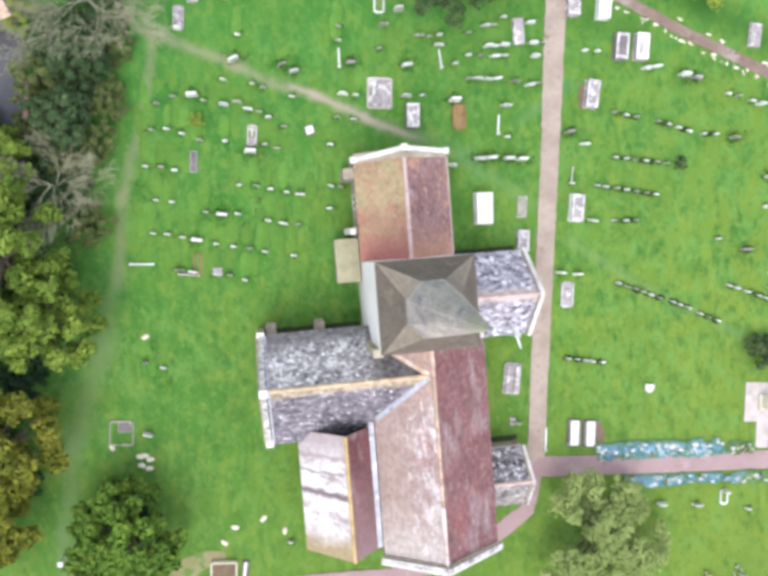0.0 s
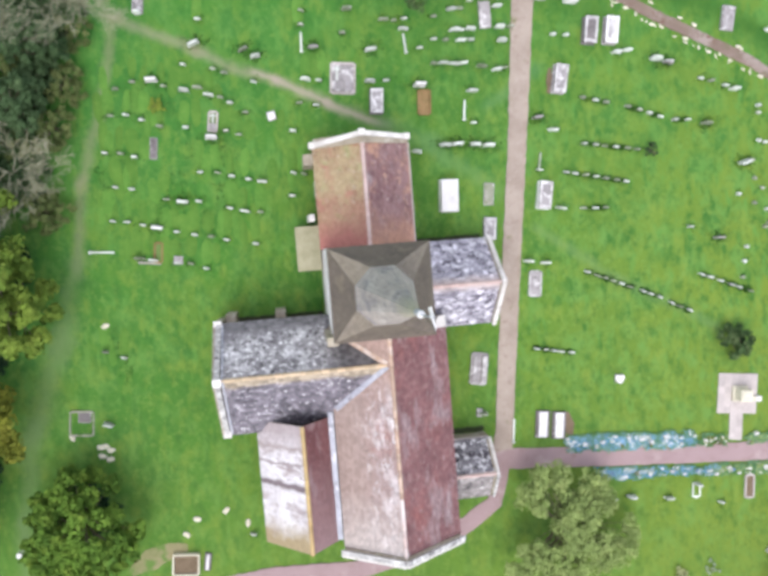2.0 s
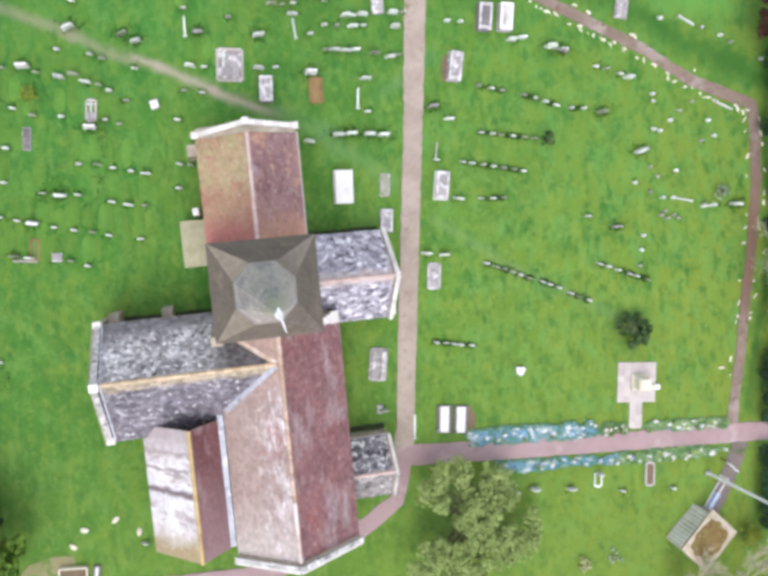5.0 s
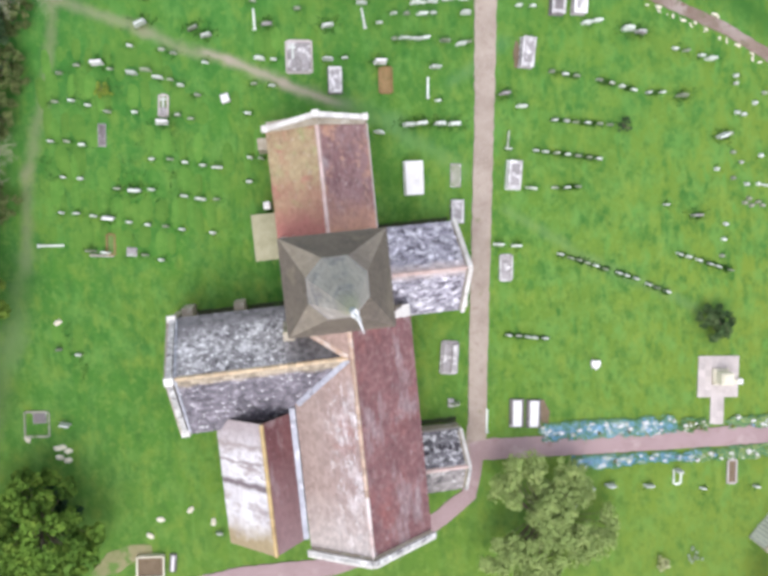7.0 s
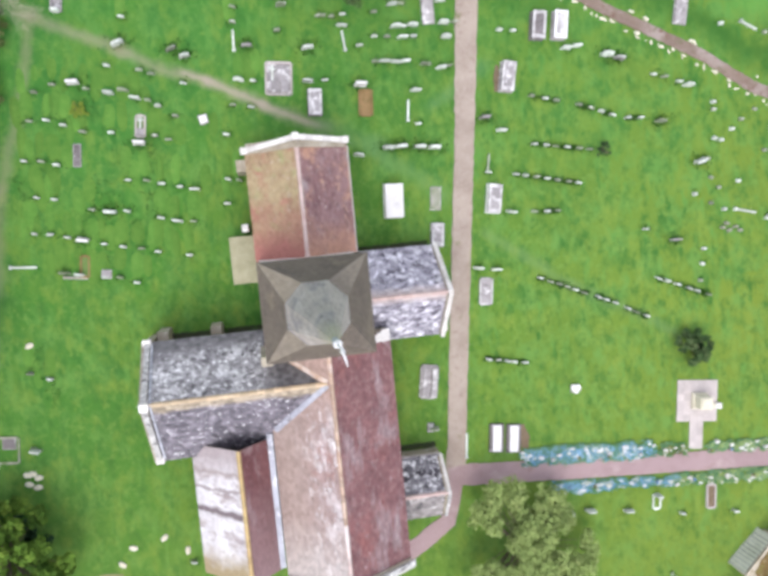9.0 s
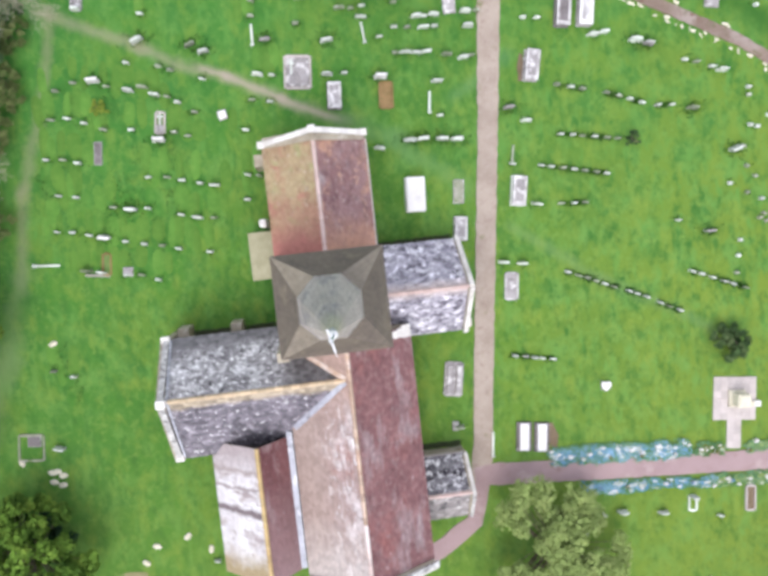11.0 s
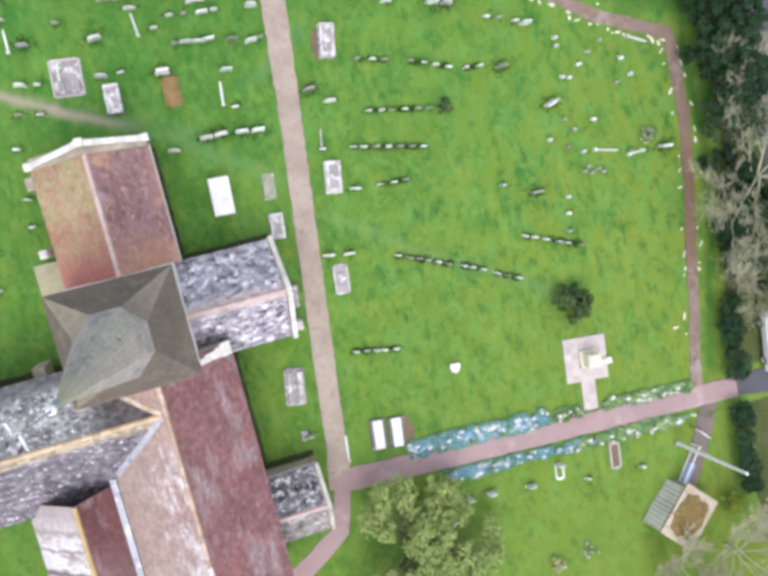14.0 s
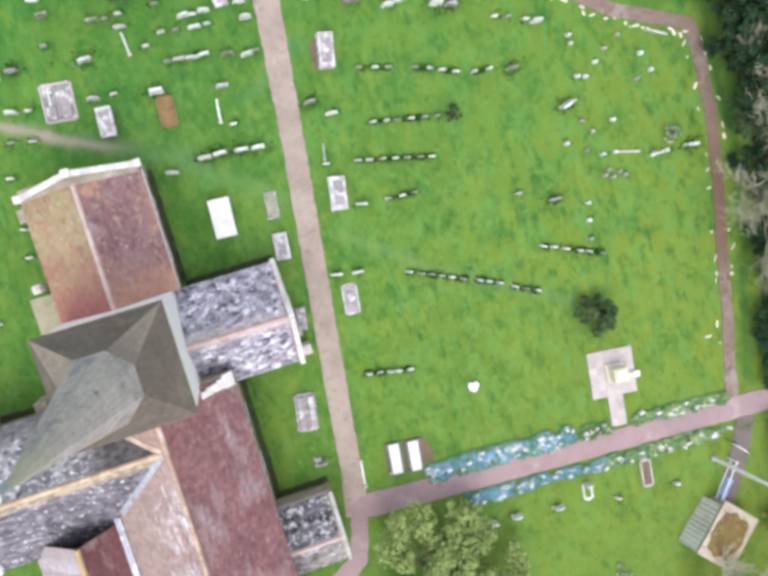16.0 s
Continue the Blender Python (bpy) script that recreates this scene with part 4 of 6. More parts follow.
for x0, x1, y0, y1, z in ((7.9, 8.75, -3.3, -2.75, 1.5), (8.1, 8.55, -2.3, -1.85, 0.7)):
    part("buttress", boxed(x0, x1, y0, y1, G0, z, bevel=0.03), PINK_STONE, church)
for x0, x1, y0, y1, z in ((-9.25, -8.6, -2.2, -1.35, 1.7), (-6.05, -5.4, -2.2, -1.35, 1.7), (-3.45, -2.75, 7.75, 8.45, 2.8), (-3.1, -2.5, -2.95, -2.45, 9.4)):
    bm = boxed(x0, x1, y0, y1, G0, z)
    add_prism(bm, [(x0, y0, z), (x1, y0, z), (x1, y1, z), (x0, y1, z)], (0, 0, 0), (0, 0, 0.12))
    part("buttress", bm, RUBBLE, church)
part("chimney", boxed(-3.45, -3.1, 4.2, 4.62, G0, 5.0, bevel=0.02), COPING, church, "short white flue beside the chancel")
part("chimney_pot", prism([(-3.27 + 0.13 * math.cos(k), 4.41 + 0.13 * math.sin(k), 0) for k in (0, 0.8, 1.6, 2.4, 3.1, 3.9, 4.7, 5.5)], (0, 0, 5.0), (0, 0, 5.35)), COPING, church)
part("flashing", prism([(-9.32, -8.5, 4.3), (-9.2, -8.5, 4.3), (-9.2, -4.6, 7.87), (-9.32, -4.6, 7.87)], (0, 0, 0), (0, 0, 0.03)), LEAD, church)
part("flashing", prism([(-9.32, -1.7, 4.3), (-9.2, -1.7, 4.3), (-9.2, -4.6, 7.87), (-9.32, -4.6, 7.87)], (0, 0, 0), (0, 0, 0.03)), LEAD, church)
# dark strips painted in as the shade along the foot of the walls
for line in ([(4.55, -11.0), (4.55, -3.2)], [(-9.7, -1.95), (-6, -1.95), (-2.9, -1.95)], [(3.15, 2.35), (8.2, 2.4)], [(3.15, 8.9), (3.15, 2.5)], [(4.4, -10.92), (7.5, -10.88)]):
    strip("gully", line, [0.34] * len(line), WALL_FOOT_SHADE, "dark strip standing for shade at the foot of the church wall", "gully", 0.03, 12)
# windows and the porch door
nave = new("nave_openings")
nave.parent = church
for y in (-5.5, -8.4):
    lancet(nave, pose(4.32, y, 1.2, 0, 0, 90), 1.1, 2.6, 2)
lancet(nave, pose(4.32, -15.4, 1.4, 0, 0, 90), 0.9, 2.3, 2)
lancet(nave, pose(0.6, -16.62, 1.8, 0, 0, 0), 2.0, 3.6, 3)
for y in (4.3, 6.9):
    lancet(nave, pose(2.97, y, 0.9, 0, 0, 90), 0.8, 2.2, 2)
lancet(nave, pose(-2.77, 6.3, 0.9, 0, 0, -90), 0.8, 2.2, 2)
lancet(nave, pose(0.1, 9.07, 1.2, 0, 0, 180), 1.8, 3.2, 3)
lancet(nave, pose(8.22, -0.4, 1.3, 0, 0, 90), 1.5, 2.8, 3)
lancet(nave, pose(-9.87, -5.1, 1.1, 0, 0, -90), 1.6, 3.2, 3)
for y in (-13.6, -10.8):
    lancet(nave, pose(-7.67, y, 0.7, 0, 0, -90), 0.9, 2.0, 2)
part("porch_door", prism([(7.5, -13.55, 0.1), (7.5, -12.35, 0.1), (7.5, -12.35, 1.7), (7.5, -12.95, 2.4), (7.5, -13.55, 1.7)], (-0.05, 0, 0), (0.02, 0, 0)), DARK_WOOD, church, "dark oak porch door")

# ---- trees ----


def limb(verts, faces, a, b, ra, rb, sides=6):
    a, b = Vector(a), Vector(b)
    d = (b - a).normalized()
    s = d.orthogonal().normalized()
    t = d.cross(s)
    i = len(verts)
    for p, r in ((a, ra), (b, rb)):
        verts += [tuple(p + (s * math.cos(6.2832 * k / sides) + t * math.sin(6.2832 * k / sides)) * r) for k in range(sides)]
    faces += [(i + k, i + (k + 1) % sides, i + sides + (k + 1) % sides, i + sides + k) for k in range(sides)]


def leaves(rng, centre, radius, count, size, verts, faces, flat=0.75):
    """A clump of single folded leaves round a centre, mostly on its upper outside."""
    for _ in range(count):
        d = Vector((rng.gauss(0, 1), rng.gauss(0, 1), rng.gauss(0.25, 0.9))).normalized()
        p = Vector(centre) + Vector((d.x, d.y, d.z * flat)) * radius * rng.uniform(0.6, 1.05)
        n = (d + Vector((rng.uniform(-0.4, 0.4), rng.uniform(-0.4, 0.4), rng.uniform(-0.1, 0.4)))).normalized()
        s = n.orthogonal().normalized()
        a = rng.uniform(0, 6.2832)
        u = s * math.cos(a) + n.cross(s) * math.sin(a)
        v = n.cross(u)
        k = size * rng.uniform(0.6, 1.3)
        i = len(verts)
        verts += [tuple(p - u * k), tuple(p - v * k * 0.6 + n * k * 0.15), tuple(p + u * k * 1.1 - n * k * 0.2), tuple(p + v * k * 0.6 + n * k * 0.15)]
        faces += [(i, i + 1, i + 2), (i, i + 2, i + 3)]


def tree(name, x, y, height, spread, leaf, label, seed, clumps=60, per=130, size=0.12, low=0.3, tuftiness=0.22, spacing=1.5, wobble=1.0, holes=-9.0):
    """A tapered trunk with limbs and a crown of separate leaf clumps, with gaps and an uneven outline."""
    rng = random.Random(seed)
    root = thing(name, pose(x, y, ground(x, y) - 0.1), label, "tree")
    tv, tf, lv, lf = [], [], [], []
    top = height * 0.62
    r0 = 0.035 * height
    bend = [Vector((rng.uniform(-0.1, 0.1) * k, rng.uniform(-0.1, 0.1) * k, top * k / 4)) for k in range(5)]
    for k in range(4):
        limb(tv, tf, bend[k], bend[k + 1], r0 * (1 - 0.2 * k), r0 * (0.8 - 0.2 * k) + 0.02, 8)
    l0, l1 = rng.uniform(0, 6.28), rng.uniform(0, 6.28)
    placed, tries = [], 0
    gap = spread * tuftiness * spacing
    while len(placed) < clumps and tries < 4000:
        tries += 1
        a, q = rng.uniform(0, 6.2832), math.sqrt(rng.random())
        wob = 1 + wobble * (0.2 * math.sin(3 * a + l0) + 0.13 * math.sin(5 * a + l1))
        r = spread * (1 - tuftiness * 0.7) * wob * q
        dome = math.sqrt(max(0.0, 1 - (q * 0.97) ** 2))
        h = low + (1 - low) * (dome * rng.uniform(0.72, 1.0) if rng.random() < 0.8 else rng.uniform(0.05, 0.6))
        p = Vector((r * math.cos(a), r * math.sin(a), height * h))
        if noise.noise((p.x * 0.5, p.y * 0.5, seed * 1.7)) < holes or tries < 2500 and any((p - o).length < gap for o in placed):
            continue
        placed.append(p)
        f = bend[min(4, 1 + int(3 * h))]
        mid = f.lerp(p, 0.55) + Vector((rng.uniform(-0.2, 0.2), rng.uniform(-0.2, 0.2), 0.15))
        limb(tv, tf, f, mid, r0 * 0.26, r0 * 0.15, 5), limb(tv, tf, mid, p, r0 * 0.15, 0.012, 4)
        r = spread * tuftiness * rng.uniform(0.7, 1.1)
        leaves(rng, p, r * 0.7, per // 3, size, lv, lf)
        for _ in range(5):
            b = rng.uniform(0, 6.2832)
            q = p + Vector((math.cos(b), math.sin(b), rng.uniform(-0.5, 0.35))) * r * 0.62
            leaves(rng, q, r * 0.48, per // 7, size, lv, lf)
    part("trunk", (tv, tf), BARK, root)
    if lv:
        tagged(part("crown", (lv, lf), leaf, root), kind="stuff")
    return root


def bare_tree(x, y, height, spread, label, seed, limbs=8, twigs=5, thick=0.1, bark=GREY_BARK):
    """A leafless tree: limbs that bend outwards from a short trunk and fork into finer and finer shoots."""
    rng = random.Random(seed)
    root = thing("bare_tree", pose(x, y, ground(x, y) - 0.1), label, "tree")
    tv, tf, bv, bf = [], [], [], []
    fork = Vector((rng.uniform(-0.2, 0.2), rng.uniform(-0.2, 0.2), height * 0.35))
    limb(tv, tf, (0, 0, 0), fork, thick * 2.0, thick * 1.3, 9)

    def grow(p, d, long, r, depth):
        for k in range(3):
            d = (d + Vector((rng.gauss(0, 0.16), rng.gauss(0, 0.16), rng.gauss(0.03, 0.1)))).normalized()
            q = p + d * long / 3
            limb(bv, bf, p, q, r, r * 0.72, 5 if depth < 1 else 3)
            p, r = q, r * 0.72
            if depth < 3:
                for _ in range(twigs):
                    side = Vector((-d.y, d.x, 0)) * rng.choice((-1, 1)) * rng.uniform(0.3, 1.0)
                    e = (d + side + Vector((0, 0, rng.uniform(-0.2, 0.4)))).normalized()
                    grow(p - (q - p) * rng.random(), e, long * rng.uniform(0.35, 0.6), max(0.012, r * 0.5), depth + 1 if depth else 1 + (rng.random() < 0.2))

    for i in range(limbs):
        a = 6.2832 * (i + rng.uniform(-0.3, 0.3)) / limbs
        up = rng.uniform(0.15, 0.9)
        d = Vector((math.cos(a), math.sin(a), up)).normalized()
        grow(fork * rng.uniform(0.55, 1.35), d, spread * rng.uniform(0.75, 1.1), thick * rng.uniform(0.6, 1.0), 0)
    part("trunk", (tv, tf), bark, root)
    tagged(part("branchwork", (bv, bf), bark, root), kind="stuff")


tree("broadleaf_tree", -24.8, 4.2, 9.5, 4.2, LEAF_YELLOW, "large yellow-green broadleaf tree on the churchyard edge", 1, 34, 300, 0.17, tuftiness=0.25, spacing=1.8)
tree("broadleaf_tree", -22.6, 0.4, 8.5, 3.5, LEAF_YELLOW, "yellow-green broadleaf tree with uneven crown", 2, 34, 300, 0.17, tuftiness=0.25, spacing=1.8)
tree("broadleaf_tree", -27.5, 0.0, 10.5, 3.8, LEAF_GREEN, "tall green broadleaf tree behind others", 21, 34, 300, 0.17, tuftiness=0.25, spacing=1.8)
tree("broadleaf_tree", -26.2, -7.6, 9.0, 4.3, LEAF_GOLD, "golden-green broadleaf tree beside a track", 3, 34, 300, 0.17, tuftiness=0.25, spacing=1.8)
tree("broadleaf_tree", -28.5, -13.0, 9.0, 4.0, LEAF_GOLD, "golden-green broadleaf tree at the boundary", 22, 34, 300, 0.17, tuftiness=0.25, spacing=1.8)
tree("broadleaf_tree", -19.5, -14.1, 6.5, 3.9, LEAF_LAWN, "mid green round-headed tree on the lawn", 4, 64, 190, 0.17, tuftiness=0.2, spacing=1.7, wobble=0.4)
tree("conifer", -20.9, 13.0, 5.0, 2.0, LEAF_BLUE, "blue-green bushy conifer on the boundary", 5, 50, 200, 0.1)
tree("conifer", -19.6, 16.8, 4.4, 1.9, LEAF_BLUE, "dark blue-green evergreen under a bare tree", 25, 50, 200, 0.1)
tree("broadleaf_tree", -25.3, 10.2, 7.0, 2.8, LEAF_YELLOW, "yellow-green tree beside the yard", 26, 34, 300, 0.17, tuftiness=0.25, spacing=1.8)
tree("shrub", -19.2, 11.6, 2.2, 1.5, LEAF_BROWN, "low olive shrub under the boundary trees", 27, 30, 110, 0.091, low=0.25)
tree("shrub", -22.6, 15.6, 3.2, 1.9, LEAF_BROWN, "brownish-green shrub at the yard edge", 28, 30, 110, 0.098, low=0.25)
tree("shrub", -20.2, 6.2, 2.4, 1.6, LEAF_BROWN, "ivy-covered shrub below a pale tree", 29, 30, 110, 0.091, low=0.25)
bare_tree(-21.9, 8.6, 7.0, 2.9, "pale nearly leafless tree with ivy below", 6, 8, 3, 0.06, DIM_BARK)
bare_tree(-18.4, 20.3, 8.0, 3.9, "pale grey leafless tree with spreading twigs", 7, 9, 3, 0.06, DIM_BARK)
tree("broadleaf_tree", 12.2, -17.6, 4.4, 4.5, LEAF_OLIVE, "dull olive spreading tree with gaps in its crown", 8, 120, 230, 0.1, low=0.45, tuftiness=0.17, spacing=1.0, wobble=0.7, holes=-0.1)
tree("yew_bush", 25.5, -6.3, 1.9, 1.35, LEAF_YEW, "small dark ragged yew bush standing in grass", 9, 22, 120, 0.1, low=0.12, tuftiness=0.3, spacing=1.0, wobble=1.2, holes=-0.1)
tree("conifer", 5.9, 22.3, 7.0, 5.0, LEAF_YEW, "dark spreading yew at the churchyard edge", 10, 70, 220, 0.12, tuftiness=0.17, spacing=1.7)
tree("shrub", 22.4, 20.9, 3.2, 3.0, LEAF_BRIGHT, "golden shrub beside the boundary path", 11, 30, 110, 0.112, low=0.25)
tree("shrub", -12.67, 12.6, 0.9, 0.55, LEAF_BRIGHT, "small yellow-green bush among graves", 12, 18, 110, 0.056, low=0.2)
tree("shrub", 20.4, 7.4, 0.9, 0.5, LEAF_BLUE, "small dark bush at the end of a row", 13, 16, 110, 0.056, low=0.2)
tree("shrub", 32.8, 2.75, 0.9, 0.6, MIXED_FLOWER, "small white-flowering bush by a grave", 14, 16, 170, 0.045, low=0.2, holes=-0.15)
tree("shrub", 33.3, -22.2, 1.5, 0.8, LEAF_BRIGHT, "bright yellow-green shrub behind a shed", 15, 26, 330, 0.07, low=0.2)
tree("shrub", 21.1, -22.6, 0.6, 0.7, CREAM_FLOWER, "low cream-flowering shrub on the grass", 16, 14, 160, 0.05, low=0.2, holes=-0.1)
tree("shrub", 23.2, -22.5, 0.5, 0.6, MIXED_FLOWER, "low white-flowering plant on the grass", 38, 9, 120, 0.05, low=0.2, holes=-0.1)
tree("broadleaf_tree", 37.6, 14.2, 5.5, 2.8, LEAF_COPPER, "dark copper-leaved tree at the corner", 17, 58, 230, 0.13)
tree("conifer", 38.3, 8.6, 5.0, 2.3, LEAF_DARK, "dark evergreen on the lane boundary", 18, 50, 200, 0.1)
tree("conifer", 38.2, 4.8, 5.0, 2.1, LEAF_DARK, "dark evergreen beside a bare tree", 19, 50, 200, 0.1)
tree("conifer", 38.4, -3.6, 4.4, 1.9, LEAF_DARK, "dark evergreen behind a pale leafless tree", 30, 50, 200, 0.1)
bare_tree(39.6, 3.9, 5.0, 3.0, "pale leafless tree rising out of dark hedge", 36, 9, 3, 0.09)
bare_tree(28.6, -25.0, 2.2, 2.2, "low grey leafless scrub below the shed", 37, 8, 3, 0.045)
bare_tree(38.3, -1.5, 5.0, 4.2, "pale leafless tree leaning over the boundary", 20, 9, 3, 0.08)
tree("shrub", 37.9, -8.2, 2.4, 1.9, LEAF_BROWN, "brownish shrub on the lane side", 23, 30, 110, 0.091, low=0.2)
bare_tree(32.6, -25.2, 3.6, 3.2, "leafless grey thicket behind the shed", 34, 10, 3, 0.06)
for x, y, h, r, m, s in ((37.2, 11.2, 3.4, 1.6, LEAF_DARK, 40), (37.3, 6.8, 3.2, 1.5, LEAF_DARK, 41), (37.2, 2.6, 2.6, 1.3, LEAF_BLUE, 42), (37.6, -1.8, 2.4, 1.2, LEAF_DARK, 43), (36.7, -4.6, 2.4, 1.4, LEAF_DARK, 44), (39.5, -9.2, 3.0, 1.8, LEAF_DULL, 46)):
    tree("hedge_bush", x, y, h, r, m, "dense hedge bush along the churchyard boundary", s, 30, 120, 0.09, low=0.15)
tree("shrub", -23.2, 19.9, 2.2, 1.3, LEAF_BRIGHT, "bright green shrub beside the outhouse", 52, 26, 110, 0.09, low=0.15)
for x, y, s in ((-23.4, 12.4, 47), (-21.6, 10.4, 48), (-18.2, 14.2, 49), (-17.8, 17.4, 50)):
    tree("shrub", x, y, 1.8, 1.5, LEAF_BROWN, "brownish scrub among the boundary trees", s, 26, 110, 0.09, low=0.15)
bare_tree(37.9, -8.0, 2.8, 2.4, "tan leafless thicket above the lane hedge", 51, 9, 3, 0.05)
# dark leaf masses added below the trees, so that crown gaps read as shade
for x, y, h, r, s in ((-23.6, 2.4, 2.2, 2.2, 61), (-25.5, -2.2, 2.2, 2.6, 62), (-27.6, 3.2, 2.2, 2.6, 63), (-27.8, -5.2, 2.2, 2.4, 64), (-27.2, -10.2, 2.0, 2.4, 65), (-24.6, 7.2, 2.2, 2.2, 66), (-22.4, 10.8, 2.0, 1.9, 67), (-20.2, 14.8, 2.0, 1.8, 68), (-26.6, 12.8, 2.4, 2.0, 69), (-19.7, -13.9, 1.4, 2.0, 70), (-29.4, -8.6, 2.4, 2.6, 71), (-25.0, -1.0, 2.0, 1.8, 72), (-21.9, 8.4, 2.0, 2.2, 73), (-18.6, 19.4, 1.8, 2.2, 74), (-21.4, 18.4, 1.8, 2.0, 75), (37.8, -0.6, 2.2, 1.8, 76), (38.6, -3.2, 2.2, 2.0, 77), (38.6, -7.0, 1.8, 1.8, 78)):
    tree("undergrowth", x, y, h, r, LEAF_BLUE if y > 5 else LEAF_DARK, "added dark leaf mass standing for shade below the trees", s, 34, 120, 0.13, low=0.1)


def hedge(line, high, half, leaf, label, seed, per=900, size=0.1):
    """A long clipped hedge: short stems and leaves spread over its sides and uneven top."""
    rng = random.Random(seed)
    root = thing("hedge", pose(*line[0], ground(*line[0])), label, "hedge", "boundary hedges")
    tv, tf, lv, lf = [], [], [], []
    o = Vector((*line[0], ground(*line[0])))
    for a, b in zip(line, line[1:]):
        d = Vector((b[0] - a[0], b[1] - a[1], 0))
        s = d.normalized().cross(Vector((0, 0, 1)))
        for i in range(int(d.length / 0.5)):
            p = Vector((a[0], a[1], 0)) + d * (i + rng.random()) * 0.5 / d.length
            p.z = ground(p.x, p.y)
            limb(tv, tf, p - o, p - o + Vector((rng.uniform(-0.2, 0.2), rng.uniform(-0.2, 0.2), high * 0.8)), 0.05, 0.02, 5)
        for i in range(int(d.length * 4.5 * (1 + half))):
            p = Vector((a[0], a[1], 0)) + d * rng.random() + s * half * rng.uniform(-0.8, 0.8)
            p.z = ground(p.x, p.y) + high * rng.uniform(0.45, 0.92)
            leaves(rng, p - o, half * 0.55 + 0.18, per // 9, size, lv, lf, 0.6)
    tagged(part("stemwork", (tv, tf), BARK, root), kind="stuff")
    tagged(part("foliage", (lv, lf), leaf, root), kind="stuff")


hedge([(38.2, 13.2), (38.1, 6), (37.9, 1.2)], 3.4, 1.15, LEAF_DARK, "tall dense dark evergreen hedge along the boundary", 81)
hedge([(37.2, -3.2), (36.6, -7.2)], 1.8, 0.9, LEAF_DARK, "dark evergreen hedge below leafless branches", 82)
hedge([(35.6, -8.6), (35.45, -11), (35.3, -13.8)], 1.4, 0.6, LEAF_DARK, "narrow dark hedge beside the verge", 83)
hedge([(35.1, -15.9), (34.8, -21.5)], 1.4, 0.6, LEAF_DARK, "narrow dark hedge along the lane", 84)


# ---- graves ----
PLOT_NORTH_A = [(-14.1, 14.3), (-12.1, 13.9), (-15.2, 13.9), (-10.8, 13.5), (-9.9, 13.6), (-9.2, 13.1), (-8.5, 12.9), (-7.9, 12.5), (-6.9, 11.8), (-10.7, 15.2), (-8.8, 14.8), (-8.1, 14.5), (-6.2, 13.8), (-2.8, 13.7), (-1.9, 13.6), (-3.3, 12.2), (-2.2, 12.0), (-15.7, 12.2), (-14.7, 12.2), (-13.7, 11.8), (-12.6, 11.3), (-10.9, 11.1), (-8.3, 10.7), (-7.5, 10.4), (-3.9, 10.4), (-16.3, 9.8), (-15.3, 9.7), (-14.4, 9.4), (-2.7, 18.2), (-2.8, 17.3)]
PLOT_NORTH_B = [(-10.2, 8.1), (-9.1, 8.0), (-8.2, 7.7), (-7.1, 7.4), (-6.2, 7.2), (-15.8, 7.5), (-14.8, 7.3), (-12.6, 6.5), (-10.5, 6.2), (-8.5, 5.6), (-7.5, 5.3), (-6.5, 5.2), (-16.2, 5.3), (-15.3, 5.2), (-14.3, 4.9), (-12.1, 4.3), (-11.0, 4.0), (-9.9, 3.8), (-8.9, 3.5), (-7.0, 3.1), (-14.7, 2.7), (-13.8, 2.5), (-12.3, 2.2), (-11.4, 2.1), (-10.4, 1.7), (-17.5, -3.3), (-16.4, -3.8), (-4.1, 7.6), (-3.4, 7.5), (-4.3, 6.1), (-17.8, -8.2), (-8.9, -16.7)]
PLOT_EAST = [(1.4, 19.0), (0.3, 18.1), (-0.1, 16.6), (2.7, 17.3), (3.4, 17.2), (4.1, 17.3), (4.0, 16.6), (5.0, 15.3), (6.1, 17.3), (7.3, 17.7), (7.9, 17.7), (8.6, 18.2), (10.4, 17.7), (7.4, 16.3), (7.9, 16.3), (8.5, 16.3), (10.5, 16.3), (11.2, 16.3), (6.0, 15.8), (6.8, 15.7), (7.8, 15.6), (8.5, 15.6), (10.6, 15.4), (5.9, 14.2), (6.5, 14.2), (7.2, 14.1), (7.8, 14.1), (9.1, 13.8), (10.1, 13.5), (10.6, 13.6), (1.5, 13.3), (2.6, 13.3), (8.3, 12.2), (8.3, 10.1)]
PLOT_SOUTH = [(4.3, 8.4), (12.6, 6.6), (13.7, 9.2), (14.1, 15.6), (15.0, 15.5), (18.4, 14.1), (19.1, 14.2), (11.4, 0.4), (12.6, 0.2), (22.9, 1.9), (24.2, 12.0), (24.9, 11.8), (25.9, 11.4), (26.5, 11.1), (21.9, 13.3), (13.9, 3.9)]
PLOT_FAR = [(28.2, 9.9), (28.2, 9.4), (28.15, 7.5), (28.6, 7.35), (27.6, 6.2), (27.7, 4.9), (28.2, 4.2), (26.5, 3.9), (27.6, 3.2), (29.6, 4.5), (29.4, 8.0), (30.1, 8.6), (32.2, 7.8), (31.6, 6.4), (32.6, 6.7), (31.1, 9.2), (28.5, 2.7), (31.6, 2.0), (32.4, 1.9), (26.5, -1.9), (26.7, -0.8), (26.9, 0.2), (33.5, 13.6), (34.2, 13.1), (36.5, 11.8), (29.1, 15.0), (32.1, 14.2)]
PLOT_WEST = [(20.3, -17.1), (24.1, -17.8), (27.9, -18.1), (16.1, -16.7), (17.6, -16.7), (7.5, -9.8)]
